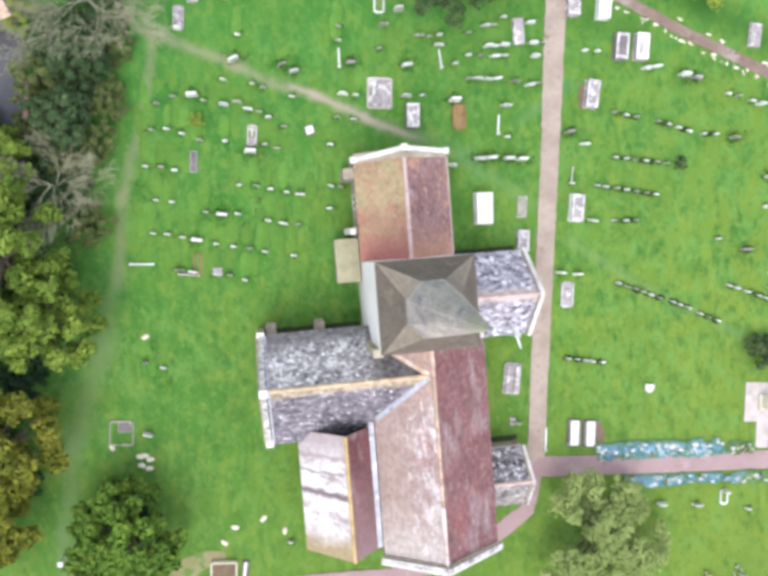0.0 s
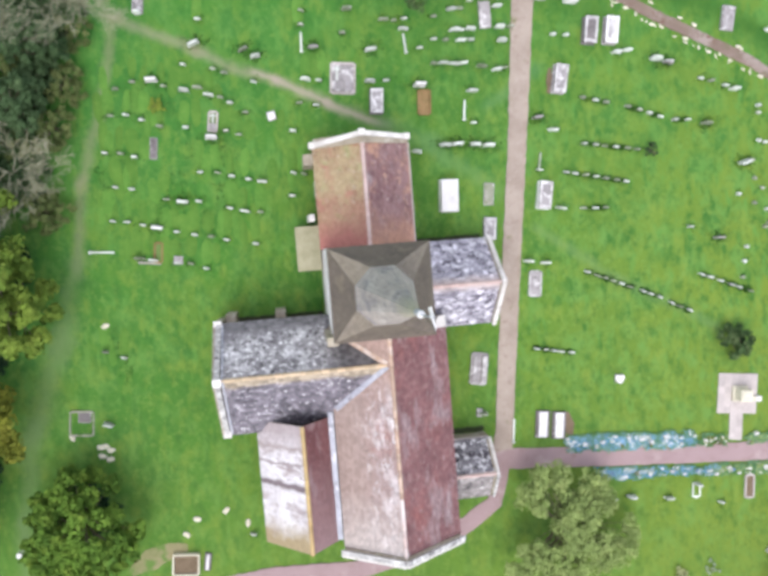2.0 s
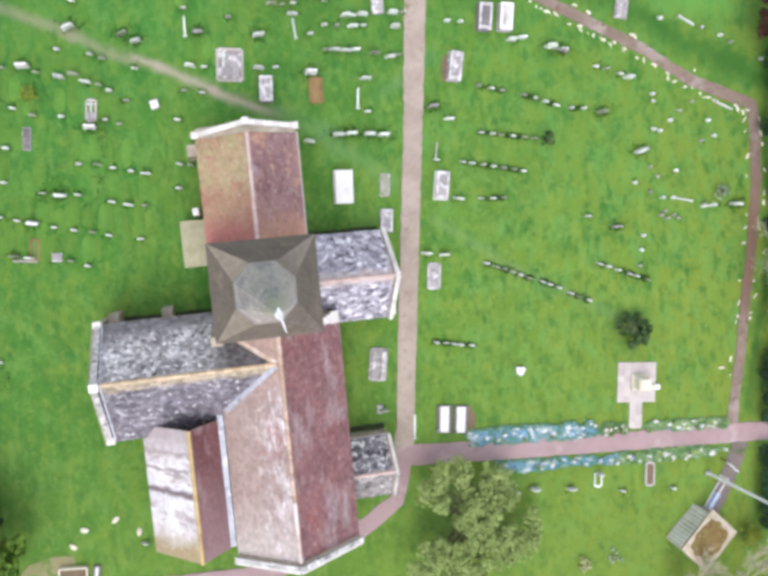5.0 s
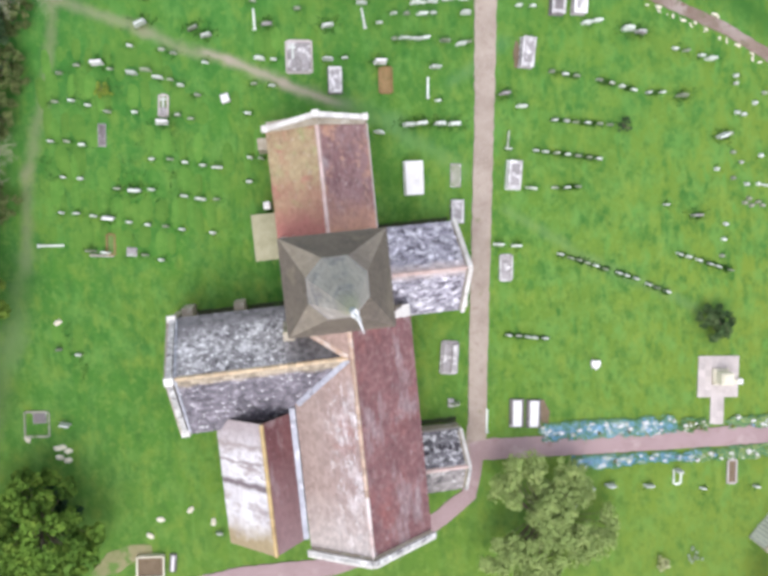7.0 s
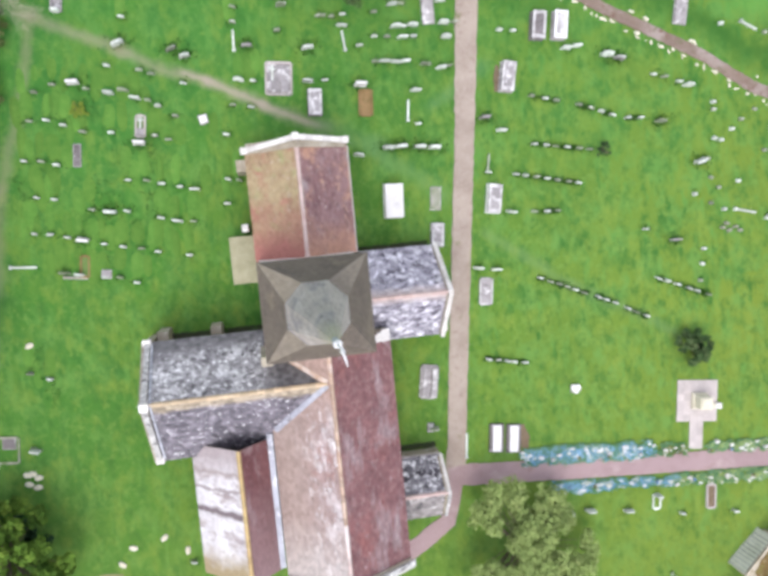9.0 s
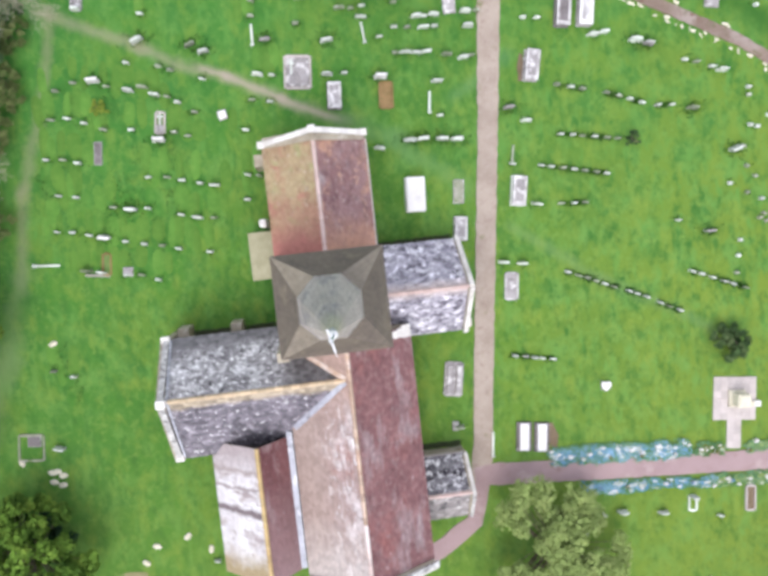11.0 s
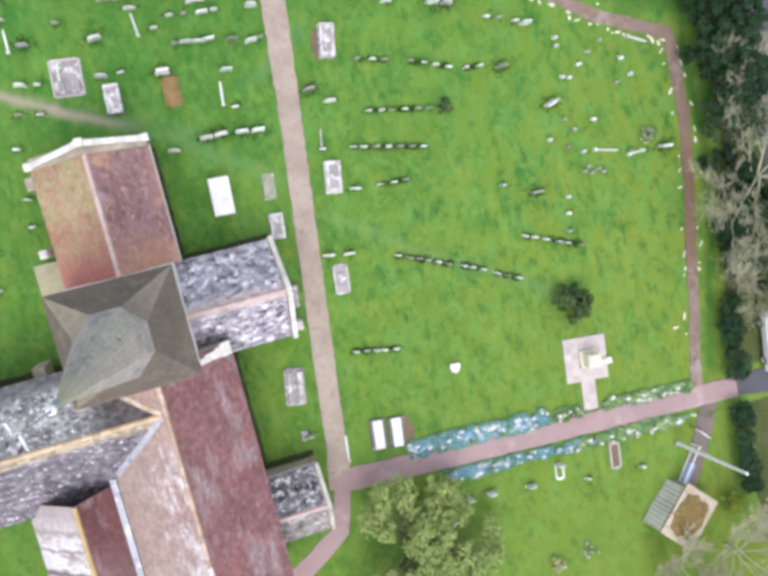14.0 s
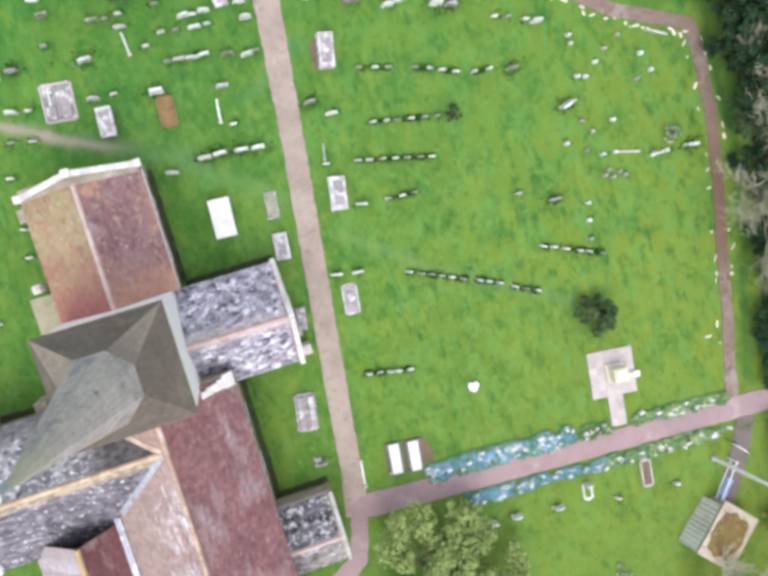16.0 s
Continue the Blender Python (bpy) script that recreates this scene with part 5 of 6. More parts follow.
ROWS = [((15.93, 11.23), (17.50, 10.82), 3), ((19.06, 10.41), (21.22, 9.59), 4), ((22.30, 9.31), (23.10, 9.27), 2), ((15.85, 8.13), (19.46, 7.49), 6), ((14.42, 6.30), (18.57, 5.35), 7), ((15.51, 3.76), (17.03, 3.67), 3), ((15.51, -0.67), (18.45, -1.94), 6), ((19.32, -2.28), (20.46, -2.82), 3), ((21.24, -3.25), (22.49, -3.88), 3), ((11.61, -5.65), (13.90, -6.12), 5), ((23.5, -1.45), (26.95, -2.9), 6)]


def stone_outline(style, w, h):
    if style == 0:
        return [(-w / 2, 0), (w / 2, 0), (w / 2, h * 0.8)] + [(w / 2 * math.cos(a), h * 0.8 + h * 0.2 * math.sin(a)) for a in (0.5, 1.0, 1.57, 2.14, 2.64)] + [(-w / 2, h * 0.8)]
    if style == 1:
        return [(-w / 2, 0), (w / 2, 0), (w / 2, h * 0.78), (w * 0.36, h * 0.82), (w * 0.3, h * 0.93), (0, h), (-w * 0.3, h * 0.93), (-w * 0.36, h * 0.82), (-w / 2, h * 0.78)]
    if style == 2:
        return [(-w / 2, 0), (w / 2, 0), (w / 2, h * 0.7), (w * 0.28, h * 0.9), (0, h), (-w * 0.28, h * 0.9), (-w / 2, h * 0.7)]
    return [(-w / 2, 0), (w / 2, 0), (w / 2, h), (-w / 2, h)]


def bevelled_prism(outline, a, b, bevel):
    bm = prism(outline, a, b)
    bmesh.ops.bevel(bm, geom=list(bm.edges), offset=bevel, segments=1, affect="EDGES")
    return bm


KINDS = ["weathered upright headstone with rounded top in grass", "pale shouldered headstone spotted with lichen", "old pointed headstone with mossy sides", "square-topped pale headstone on a low plinth"]
PROTO = {}


def headstone(x, y, turn, style, size, material, rng, group="churchyard headstones"):
    """One of a few shapes of upright stone, built once and then copied."""
    key = (style, size, material.name)
    m = pose(x, y, ground(x, y) - 0.06, rng.uniform(-5, 5), rng.uniform(-3, 3), turn)
    if key in PROTO:
        return copy_thing(PROTO[key], m)
    w, h, t = (0.28, 0.3, 0.16) if size == 3 else (0.38, 0.46, 0.1) if size == 0 else (0.62, 0.75, 0.11) if size == 1 else (0.7, 0.8, 0.17)
    ob = thing("headstone", m, KINDS[style], "headstone", group)
    part("slab", bevelled_prism([(u, 0, v) for u, v in stone_outline(style, w, h)], (0, -t / 2, 0), (0, t / 2, 0), 0.02), material, ob)
    part("plinth", boxed(-w * 0.56, w * 0.56, -t * 0.7, t * 0.7, -0.1, 0.08, bevel=0.015), material, ob)
    PROTO[key] = ob
    return ob


TUFT_V, TUFT_F = [], []


def tuft(rng, x, y, spread, count, tall=0.28):
    """Blades of uncut grass round the foot of a stone."""
    for _ in range(count):
        px, py = x + rng.gauss(0, spread), y + rng.gauss(0, spread * 0.6)
        a, h = rng.uniform(0, 6.28), tall * rng.uniform(0.5, 1.2)
        c, s = math.cos(a) * 0.05, math.sin(a) * 0.05
        lx, ly = rng.uniform(-0.14, 0.14), rng.uniform(-0.14, 0.14)
        z = ground(px, py) - 0.03
        i = len(TUFT_V)
        TUFT_V.extend([(px - c, py - s, z), (px + c, py + s, z), (px + lx + c * 0.3, py + ly, z + h)])
        TUFT_F.append((i, i + 1, i + 2))


def plot(points, base_turn, seed, mossy=0.35, small=0.5):
    rng = random.Random(seed)
    for x, y in points:
        mat = MOSSY if rng.random() < mossy else STONE
        headstone(x, y, base_turn + rng.uniform(-7, 7), rng.choice((0, 0, 1, 2, 3)), (3 if small > 0.9 else 0) if rng.random() < small else 1, mat, rng)
        tuft(rng, x, y, 0.24, 8 if small > 0.9 else 26, 0.2)


PLOT_TOP = [(-12.0, 21.7), (-10.0, 22.1), (-8.75, 22.25), (-10.2, 20.5), (-8.8, 20.55), (1.45, 19.2), (-9.5, 18.1)]
plot(PLOT_TOP, -4, 9, 0.1, 0.4)
plot(PLOT_NORTH_A, -9, 1, 0.35, 0.85), plot(PLOT_NORTH_B, -10, 2, 0.35, 0.85), plot(PLOT_EAST, -3, 3), plot(PLOT_SOUTH, -7, 4, 0.2, 0.3)
plot(PLOT_FAR, -12, 5, 0.45, 1.0), plot(PLOT_WEST, -8, 6, 0.3, 0.6)
# low grassy mounds in front of the old stones
MOUND = []
for m in (FRESH_TURF, DRY_TURF):
    bm = bmesh.new()
    bmesh.ops.create_grid(bm, x_segments=8, y_segments=14, size=1)
    for v in bm.verts:
        u, w = v.co.x, v.co.y
        v.co = (u * 0.36 * (1.15 - 0.35 * w ** 4), w * 0.85 * (1.1 - 0.2 * u * u), 0.1 * max(0, 1 - u * u) * max(0, 1 - w * w) - 0.02 + 0.035 * noise.noise((u * 3, w * 5, len(MOUND))))
    me = bpy.data.meshes.new("turf")
    bm.to_mesh(me), bm.free()
    me.materials.append(m)
    for p in me.polygons:
        p.use_smooth = True
    MOUND.append(me)
mound_rng = random.Random(21)
sites = [(x + mound_rng.uniform(-0.15, 0.15), y + 1.05 + mound_rng.uniform(-0.2, 0.2)) for x, y in PLOT_TOP + PLOT_NORTH_A + PLOT_NORTH_B + PLOT_WEST]
sites += [(x + mound_rng.choice((-0.75, 0.75)), y + 0.6 + mound_rng.uniform(-0.4, 0.4)) for x, y in PLOT_NORTH_A + PLOT_NORTH_B]
for x, y in ((-12.1, 7.7), (-11.25, 7.35), (-12.05, 3.5), (-16.6, 8.2), (-17.1, -2.5), (-16.2, -4.6), (-10.4, 9.2), (-14.9, 8.4), (-9.0, 6.6), (-13.0, 5.6), (-9.9, 4.9), (-15.6, 6.2), (-8.6, 9.3), (-14.2, 12.9), (-11.6, 12.6)):
    for k in range(7):
        tuft(mound_rng, x - 0.02 * k, y - 0.75 + 0.25 * k, 0.32, 10, 0.13)
for x, y in sites:
    if mound_rng.random() < 0.8 and (y > -6) and abs((x + 15.6) * 0.444 + (y - 18.9) * 0.896) > 1.5:
        m = pose(x, y, ground(x, y) - 0.012, 0, -2.6, mound_rng.uniform(-10, 2)) @ Matrix.Diagonal((mound_rng.uniform(0.6, 1.1), mound_rng.uniform(0.7, 1.15), 1, 1))
        ob = new("grave_mound", mound_rng.choice(MOUND))
        ob.matrix_basis = m
        tagged(ob, "low grassy mound over an old grave", "grave mound", "grave mounds")
rng = random.Random(8)
for a, b, n in ROWS:
    turn = math.degrees(math.atan2(b[1] - a[1], b[0] - a[0]))
    for i in range(n):
        k = (i + rng.uniform(-0.12, 0.12)) / max(1, n - 1)
        x, y = a[0] + (b[0] - a[0]) * k, a[1] + (b[1] - a[1]) * k
        headstone(x, y, turn + rng.uniform(-4, 4), rng.choice((0, 0, 1, 2)), 0, MOSSY if rng.random() < 0.25 else STONE, rng)
    for i in range(n * 3):
        k = rng.uniform(-0.06, 1.06)
        tuft(rng, a[0] + (b[0] - a[0]) * k, a[1] + (b[1] - a[1]) * k, 0.16, 22, 0.2)


def chest_tomb(x, y, w, l, turn, high, side, top, label, panels=True, panel=None):
    """A raised tomb: plinth, panelled chest and an overhanging lid."""
    ob = thing("chest_tomb", pose(x, y, ground(x, y) - 0.05, 0, 0, turn), label, "tomb", "raised tombs")
    part("plinth", boxed(-w / 2 - 0.03, w / 2 + 0.03, -l / 2 - 0.03, l / 2 + 0.03, -0.1, 0.12, bevel=0.02), side, ob)
    part("chest", boxed(-w / 2 + 0.1, w / 2 - 0.1, -l / 2 + 0.1, l / 2 - 0.1, 0.12, high, bevel=0.01), side, ob)
    if panels:
        for s in (-1, 1):
            for k in (-1, 1):
                part("pilaster", boxed(s * (w / 2 - 0.14) - 0.07, s * (w / 2 - 0.14) + 0.07, k * (l / 2 - 0.14) - 0.07, k * (l / 2 - 0.14) + 0.07, 0.12, high, bevel=0.01), side, ob)
    part("lid", boxed(-w / 2, w / 2, -l / 2, l / 2, high, high + 0.11, bevel=0.025), top, ob)
    if panel:
        part("worn_panel", boxed(-w * 0.31, w * 0.31, -l * 0.36, l * 0.38, high + 0.1, high + 0.122, bevel=0.008), panel, ob)
    return ob


def ledger(x, y, w, l, turn, mat, label, high=0.16, inset=0.06):
    """A grave slab lying flat on a low base."""
    ob = thing("ledger_stone", pose(x, y, ground(x, y) - 0.03, 0, 0, turn), label, "grave slab", "flat grave slabs")
    part("base", boxed(-w / 2, w / 2, -l / 2, l / 2, -0.08, high * 0.6, bevel=0.015), DARK_TOMB if inset > 0.1 else TOMB, ob)
    part("slab", boxed(-w / 2 + inset, w / 2 - inset, -l / 2 + 0.06, l / 2 - 0.06, high * 0.6, high, bevel=0.02), mat, ob)
    return ob


def kerb_grave(x, y, w, l, turn, kerb, fill, label, head=None, cross=0):
    """A grave framed by four kerbs, with a filled bed and perhaps a headstone or crosses."""
    ob = thing("kerbed_grave", pose(x, y, ground(x, y) - 0.02, 0, 0, turn), label, "grave", "kerbed graves")
    for s in (-1, 1):
        part("kerb", boxed(s * w / 2 - 0.055, s * w / 2 + 0.055, -l / 2, l / 2, -0.06, 0.13, bevel=0.015), kerb, ob)
        part("kerb", boxed(-w / 2 + 0.07, w / 2 - 0.07, s * l / 2 - 0.07, s * l / 2 + 0.07, -0.06, 0.13, bevel=0.015), kerb, ob)
    part("bed", boxed(-w / 2 + 0.07, w / 2 - 0.07, -l / 2 + 0.07, l / 2 - 0.07, -0.05, 0.06), fill, ob)
    if head:
        part("headstone", bevelled_prism([(u, 0, v) for u, v in stone_outline(0, w * 0.8, 0.8)], (0, l / 2 - 0.1, 0), (0, l / 2 + 0.06, 0), 0.02), head, ob)
    for k in range(cross):
        cx0 = (k - (cross - 1) / 2) * w / max(1, cross)
        # a stone cross lying flat above a low block
        bm = boxed(cx0 - 0.06, cx0 + 0.06, -0.15, 0.42 * l, 0.08, 0.2, bevel=0.015)
        add_box(bm, cx0 - 0.2, cx0 + 0.2, 0.26 * l, 0.26 * l + 0.12, 0.09, 0.19, bevel=0.015)
        if k == 0:
            part("cross", bm, STONE, ob)
        else:
            bm.free()
        bm = boxed(cx0 - 0.22, cx0 + 0.22, -0.44 * l, -0.1 * l, 0.06, 0.24, bevel=0.02)
        part("cross_base", bm, TOMB, ob)
    return ob


chest_tomb(6.18, 5.29, 1.15, 2.15, -3, 0.8, STONE, MARBLE, "big chest tomb with a bright white lid", panel=MARBLE)
chest_tomb(12.75, 4.84, 0.88, 1.87, -9, 0.6, STONE, SPOTTED, "pale chest tomb with a lichened slab beside the path", panel=TOMB)
kerb_grave(11.77, -1.16, 0.8, 1.68, -6, SPOTTED, TOMB, "low grave with broad pale kerbs and grey slab")
chest_tomb(1.81, 11.91, 0.84, 1.62, -4, 0.6, DARK_TOMB, SPOTTED, "grey chest tomb with mottled lid", panel=TOMB)
chest_tomb(14.31, 12.57, 0.88, 1.9, -11, 0.6, TOMB, SPOTTED, "grey chest tomb with a bare earth edge", panel=TOMB)
chest_tomb(16.58, 15.66, 0.9, 1.77, -8, 0.6, DARK_TOMB, SPOTTED, "dark grey mottled chest tomb in grass", panel=DARK_TOMB)
chest_tomb(18.01, 15.57, 0.9, 1.79, -8, 0.6, TOMB, MARBLE, "whitish chest tomb with lichen spots", panel=SPOTTED)
chest_tomb(13.39, 18.7, 0.88, 1.5, -5, 0.6, TOMB, SPOTTED, "pale chest tomb beside the path", panel=TOMB)
chest_tomb(15.53, 18.5, 0.88, 1.8, -8, 0.6, STONE, MARBLE, "white-lidded chest tomb on the lawn")
ledger(11.62, -10.98, 0.98, 1.9, -6, MARBLE, "white marble grave slab with broad grey edge", 0.3, 0.19)
ledger(12.76, -11.15, 0.98, 1.9, -6, MARBLE, "white marble grave slab beside its twin", 0.3, 0.19)
chest_tomb(8.86, 2.85, 0.8, 1.5, -6, 0.35, TOMB, SPOTTED, "low grey tomb close to the transept wall", True, TOMB)
ledger(9.0, 5.2, 0.7, 1.53, -6, DULL_SLAB, "worn dull slab sunk in the grass", 0.06)
ledger(9.54, 17.18, 0.8, 1.78, 0, TOMB, "grey weathered grave slab", 0.3)
kerb_grave(0.15, 19.75, 0.62, 1.5, -4, STONE, WORN, "pale kerbed grave with grass inside")
headstone(-6.4, 21.05, -4, 3, 2, STONE, rng), headstone(-7.2, 20.95, -4, 1, 1, STONE, rng), headstone(-12.2, 20.45, -4, 1, 2, SPOTTED, rng), headstone(-1.6, 20.85, -4, 0, 1, DARK_TOMB, rng)
ledger(-7.2, 21.9, 0.5, 1.6, -4, PINK_STONE, "long pinkish slab behind its headstone", 0.1)
ledger(26.34, 15.93, 0.92, 1.69, -11, TOMB, "grey slab with pale foot beyond the path", 0.25)
ledger(-13.12, 9.88, 0.5, 1.43, -6, DARK_TOMB, "dull brown-grey slab among rows of stones", 0.12)
ledger(7.2, -6.68, 0.5, 1.95, -9, TOMB, "long pale slab of a double grave", 0.28)
ledger(7.78, -6.78, 0.42, 1.95, -9, SPOTTED, "narrow pale slab of a double grave", 0.28)
kerb_grave(7.45, -6.71, 1.11, 2.11, -9, TOMB, TOMB, "double kerbed grave with grey slabs beside the nave")
kerb_grave(5.05, 11.67, 0.82, 1.58, -4, RUST, RUST, "rust-coloured gravel grave with low kerbs")
kerb_grave(-0.29, 13.61, 1.6, 1.97, -5, PINK_STONE, TOMB, "double kerbed plot with two stone crosses", None, 2)
kerb_grave(-19.58, -8.01, 1.51, 1.61, -6, DULL_SLAB, GRASS, "old kerbed plot half overgrown with a sunken slab")
ledger(-19.35, -7.6, 0.85, 0.75, -6, DARK_TOMB, "broken brown-grey slab inside old kerbs", 0.14)
ledger(8.72, -1.4, 0.62, 1.35, -8, TOMB, "dark grey slab against the transept wall", 0.5)
ledger(7.28, -9.77, 0.42, 0.6, -6, SPOTTED, "small pale marker slab by the nave wall", 0.22)
for x, y in ((28.3, 1.5), (28.75, 1.25), (29.2, 1.45), (29.5, 1.2), (28.6, 1.75)):
    headstone(x, y, -8 + rng.uniform(-20, 20), 3, 3, DULL_SLAB, rng)
kerb_grave(22.34, -16.74, 0.5, 0.98, -5, STONE, GRASS, "small white kerbed grave with a headstone", STONE)
kerb_grave(26.24, -16.86, 0.61, 1.63, -5, PINK_STONE, SOIL, "narrow kerbed grave with bare earth bed")
kerb_grave(-9.1, 11.35, 0.55, 1.3, -8, PINK_STONE, WORN, "sunken pinkish kerbed grave with a stone cross", None, 1)
ledger(-5.22, 11.45, 0.55, 0.6, 12, MARBLE, "square white marble tablet set in grass", 0.35, 0.03)
kerb_grave(-13.45, 3.0, 0.5, 1.3, -6, RUST, WORN, "narrow rust-brown kerbed grave in long grass")
ledger(-12.2, 2.4, 0.62, 0.55, -8, TOMB, "grey worn slab at the foot of a grave", 0.2)
ledger(-14.1, 2.35, 1.5, 0.16, -8, CREAM_STONE, "long pale kerb in front of two graves", 0.2, 0.02)
kerb_grave(-13.25, 19.4, 0.6, 1.5, 174, TOMB, TOMB, "grey kerbed grave with a white headstone", STONE)
for x, y, turn, mat in ((6.25, 8.72, -4, STONE), (7.1, 8.75, 2, STONE), (8.3, 8.62, -5, STONE), (9.2, 8.5, -3, STONE), (-9.9, 16.5, 20, STONE), (-11.56, 6.25, -10, STONE), (-13.33, 4.7, -10, MARBLE), (1.71, 15.4, 5, STONE), (4.81, 12.8, -4, MARBLE), (21.1, 13.5, -10, STONE), (27.0, 6.1, 20, STONE), (-12.84, 14.3, 0, MARBLE), (33.88, 1.8, -8, STONE), (-9.3, 10.3, -6, MARBLE)):
    headstone(x, y, turn, 3 if mat is MARBLE else 1, 2, mat, rng)
    tuft(rng, x, y, 0.45, 90)
for x, y, turn, mat in ((-6.71, 15.9, 20, MOSSY), (-5.94, 15.4, 10, STONE), (-2.1, 15.8, 0, TOMB), (12.66, 10.1, 0, TOMB), (21.9, 13.2, -20, TOMB), (24.9, 1.0, 0, TOMB), (24.4, 8.9, -10, MOSSY)):
    headstone(x, y, turn, 0, 1, mat, rng, "leaning old stones")
    tuft(rng, x, y, 0.4, 90)


def kerb_bar(x, y, l, turn, mat, label):
    ob = thing("kerb_stone", pose(x, y, ground(x, y) - 0.03, 0, 0, turn), label, "kerb stone", "single kerb stones")
    part("block", boxed(-l / 2, l / 2, -0.06, 0.06, -0.06, 0.18, bevel=0.015), mat, ob)
    part("end_post", boxed(-l / 2 - 0.12, -l / 2, -0.11, 0.11, -0.06, 0.3, bevel=0.02), mat, ob)


for x, y, l, turn in ((-2.85, 16.2, 1.2, 88), (4.01, 15.7, 1.2, 95), (7.72, 11.0, 1.25, 84), (12.65, 7.2, 1.1, 80), (9.56, -11.2, 1.5, 84), (30.0, 2.45, 1.5, -14), (31.02, 14.7, 1.2, -30), (-17.08, 3.3, 1.5, -5), (33.5, 8.7, 1.3, -26), (14.8, -18.1, 0.9, 30), (31.9, 1.85, 0.9, 2)):
    kerb_bar(x, y, l, turn, MOSSY if y == 7.2 else STONE, "long pale kerb stone lying in grass")

strip("earth_patch", [(13.45, -10.3), (13.55, -11.2), (13.5, -12.0)], [0.25, 0.7, 0.4], SOIL, "bare brown earth beside the white slabs", "ground", 0.02, 31)
strip("earth_patch", [(13.75, 13.4), (13.72, 12.5), (13.6, 11.7)], [0.2, 0.5, 0.3], SOIL, "bare brown earth beside a chest tomb", "ground", 0.02, 32)
# white heart-shaped marker
heart = thing("heart_memorial", pose(17.24, -8.3, ground(17.24, -8.3) - 0.02, 0, 0, -6), "small white heart-shaped memorial on the lawn", "memorial")
o = [(0, -0.34), (0.2, -0.16), (0.34, 0.06), (0.32, 0.24), (0.18, 0.32), (0, 0.2), (-0.18, 0.32), (-0.32, 0.24), (-0.34, 0.06), (-0.2, -0.16)]
part("heart", bevelled_prism([(u, v, 0) for u, v in o], (0, 0, 0.1), (0, 0, 0.3), 0.03), MARBLE, heart)
part("base", boxed(-0.3, 0.3, -0.3, 0.3, -0.05, 0.1, bevel=0.02), MOSSY, heart)

# war memorial on its paved square
mem = thing("war_memorial", pose(25.8, -10.1, ground(25.8, -10.1), 0, 0, -6), "cream stone memorial block with a low white-ended slab", "memorial")
part("lower_step", boxed(-0.55, 0.55, -0.55, 0.55, 0.0, 0.3, bevel=0.02), CREAM_STONE, mem)
part("upper_block", boxed(-0.44, 0.44, -0.42, 0.42, 0.3, 1.15, bevel=0.03), CREAM_STONE, mem)
part("cap_stone", boxed(-0.36, 0.36, -0.34, 0.34, 1.15, 1.24, bevel=0.03), CREAM_STONE, mem)
part("kneeling_slab", boxed(0.4, 1.5, -0.5, -0.2, 0.05, 0.32, bevel=0.02), CREAM_STONE, mem)
part("end_block", boxed(1.15, 1.55, -0.54, -0.16, 0.05, 0.38, bevel=0.03), MARBLE, mem, "white end block of the low slab")
pav = tagged(new("paving"), "pinkish paved square and pathlet round the memorial", "paving", kind="structure")
pav.matrix_basis = pose(25.7, -10.12, ground(25.7, -10.12), 0, -2.63, -6)
sl = bpy.data.meshes.new("paving_slab")
bm = boxed(-0.2345, 0.2345, -0.2345, 0.2345, -0.08, 0.05, bevel=0.005)
bm.to_mesh(sl), bm.free()
sl.materials.append(PINK_STONE)
cells = [(i, j) for i in range(-3, 3) for j in range(-3, 3)] + [(i, j) for i in (-1, 0) for j in range(-7, -3)]
for i, j in cells:
    ob = new("paving_slab", sl)
    ob.parent, ob.location = pav, ((i + 0.5) * 0.475, (j + 0.5) * 0.475, rng.uniform(0, 0.008))
tagged(part("long_grass", (TUFT_V, TUFT_F), LONG_GRASS), "uncut darker grass round the gravestones", "long grass", kind="stuff")

# ---- borders along the pink path ----


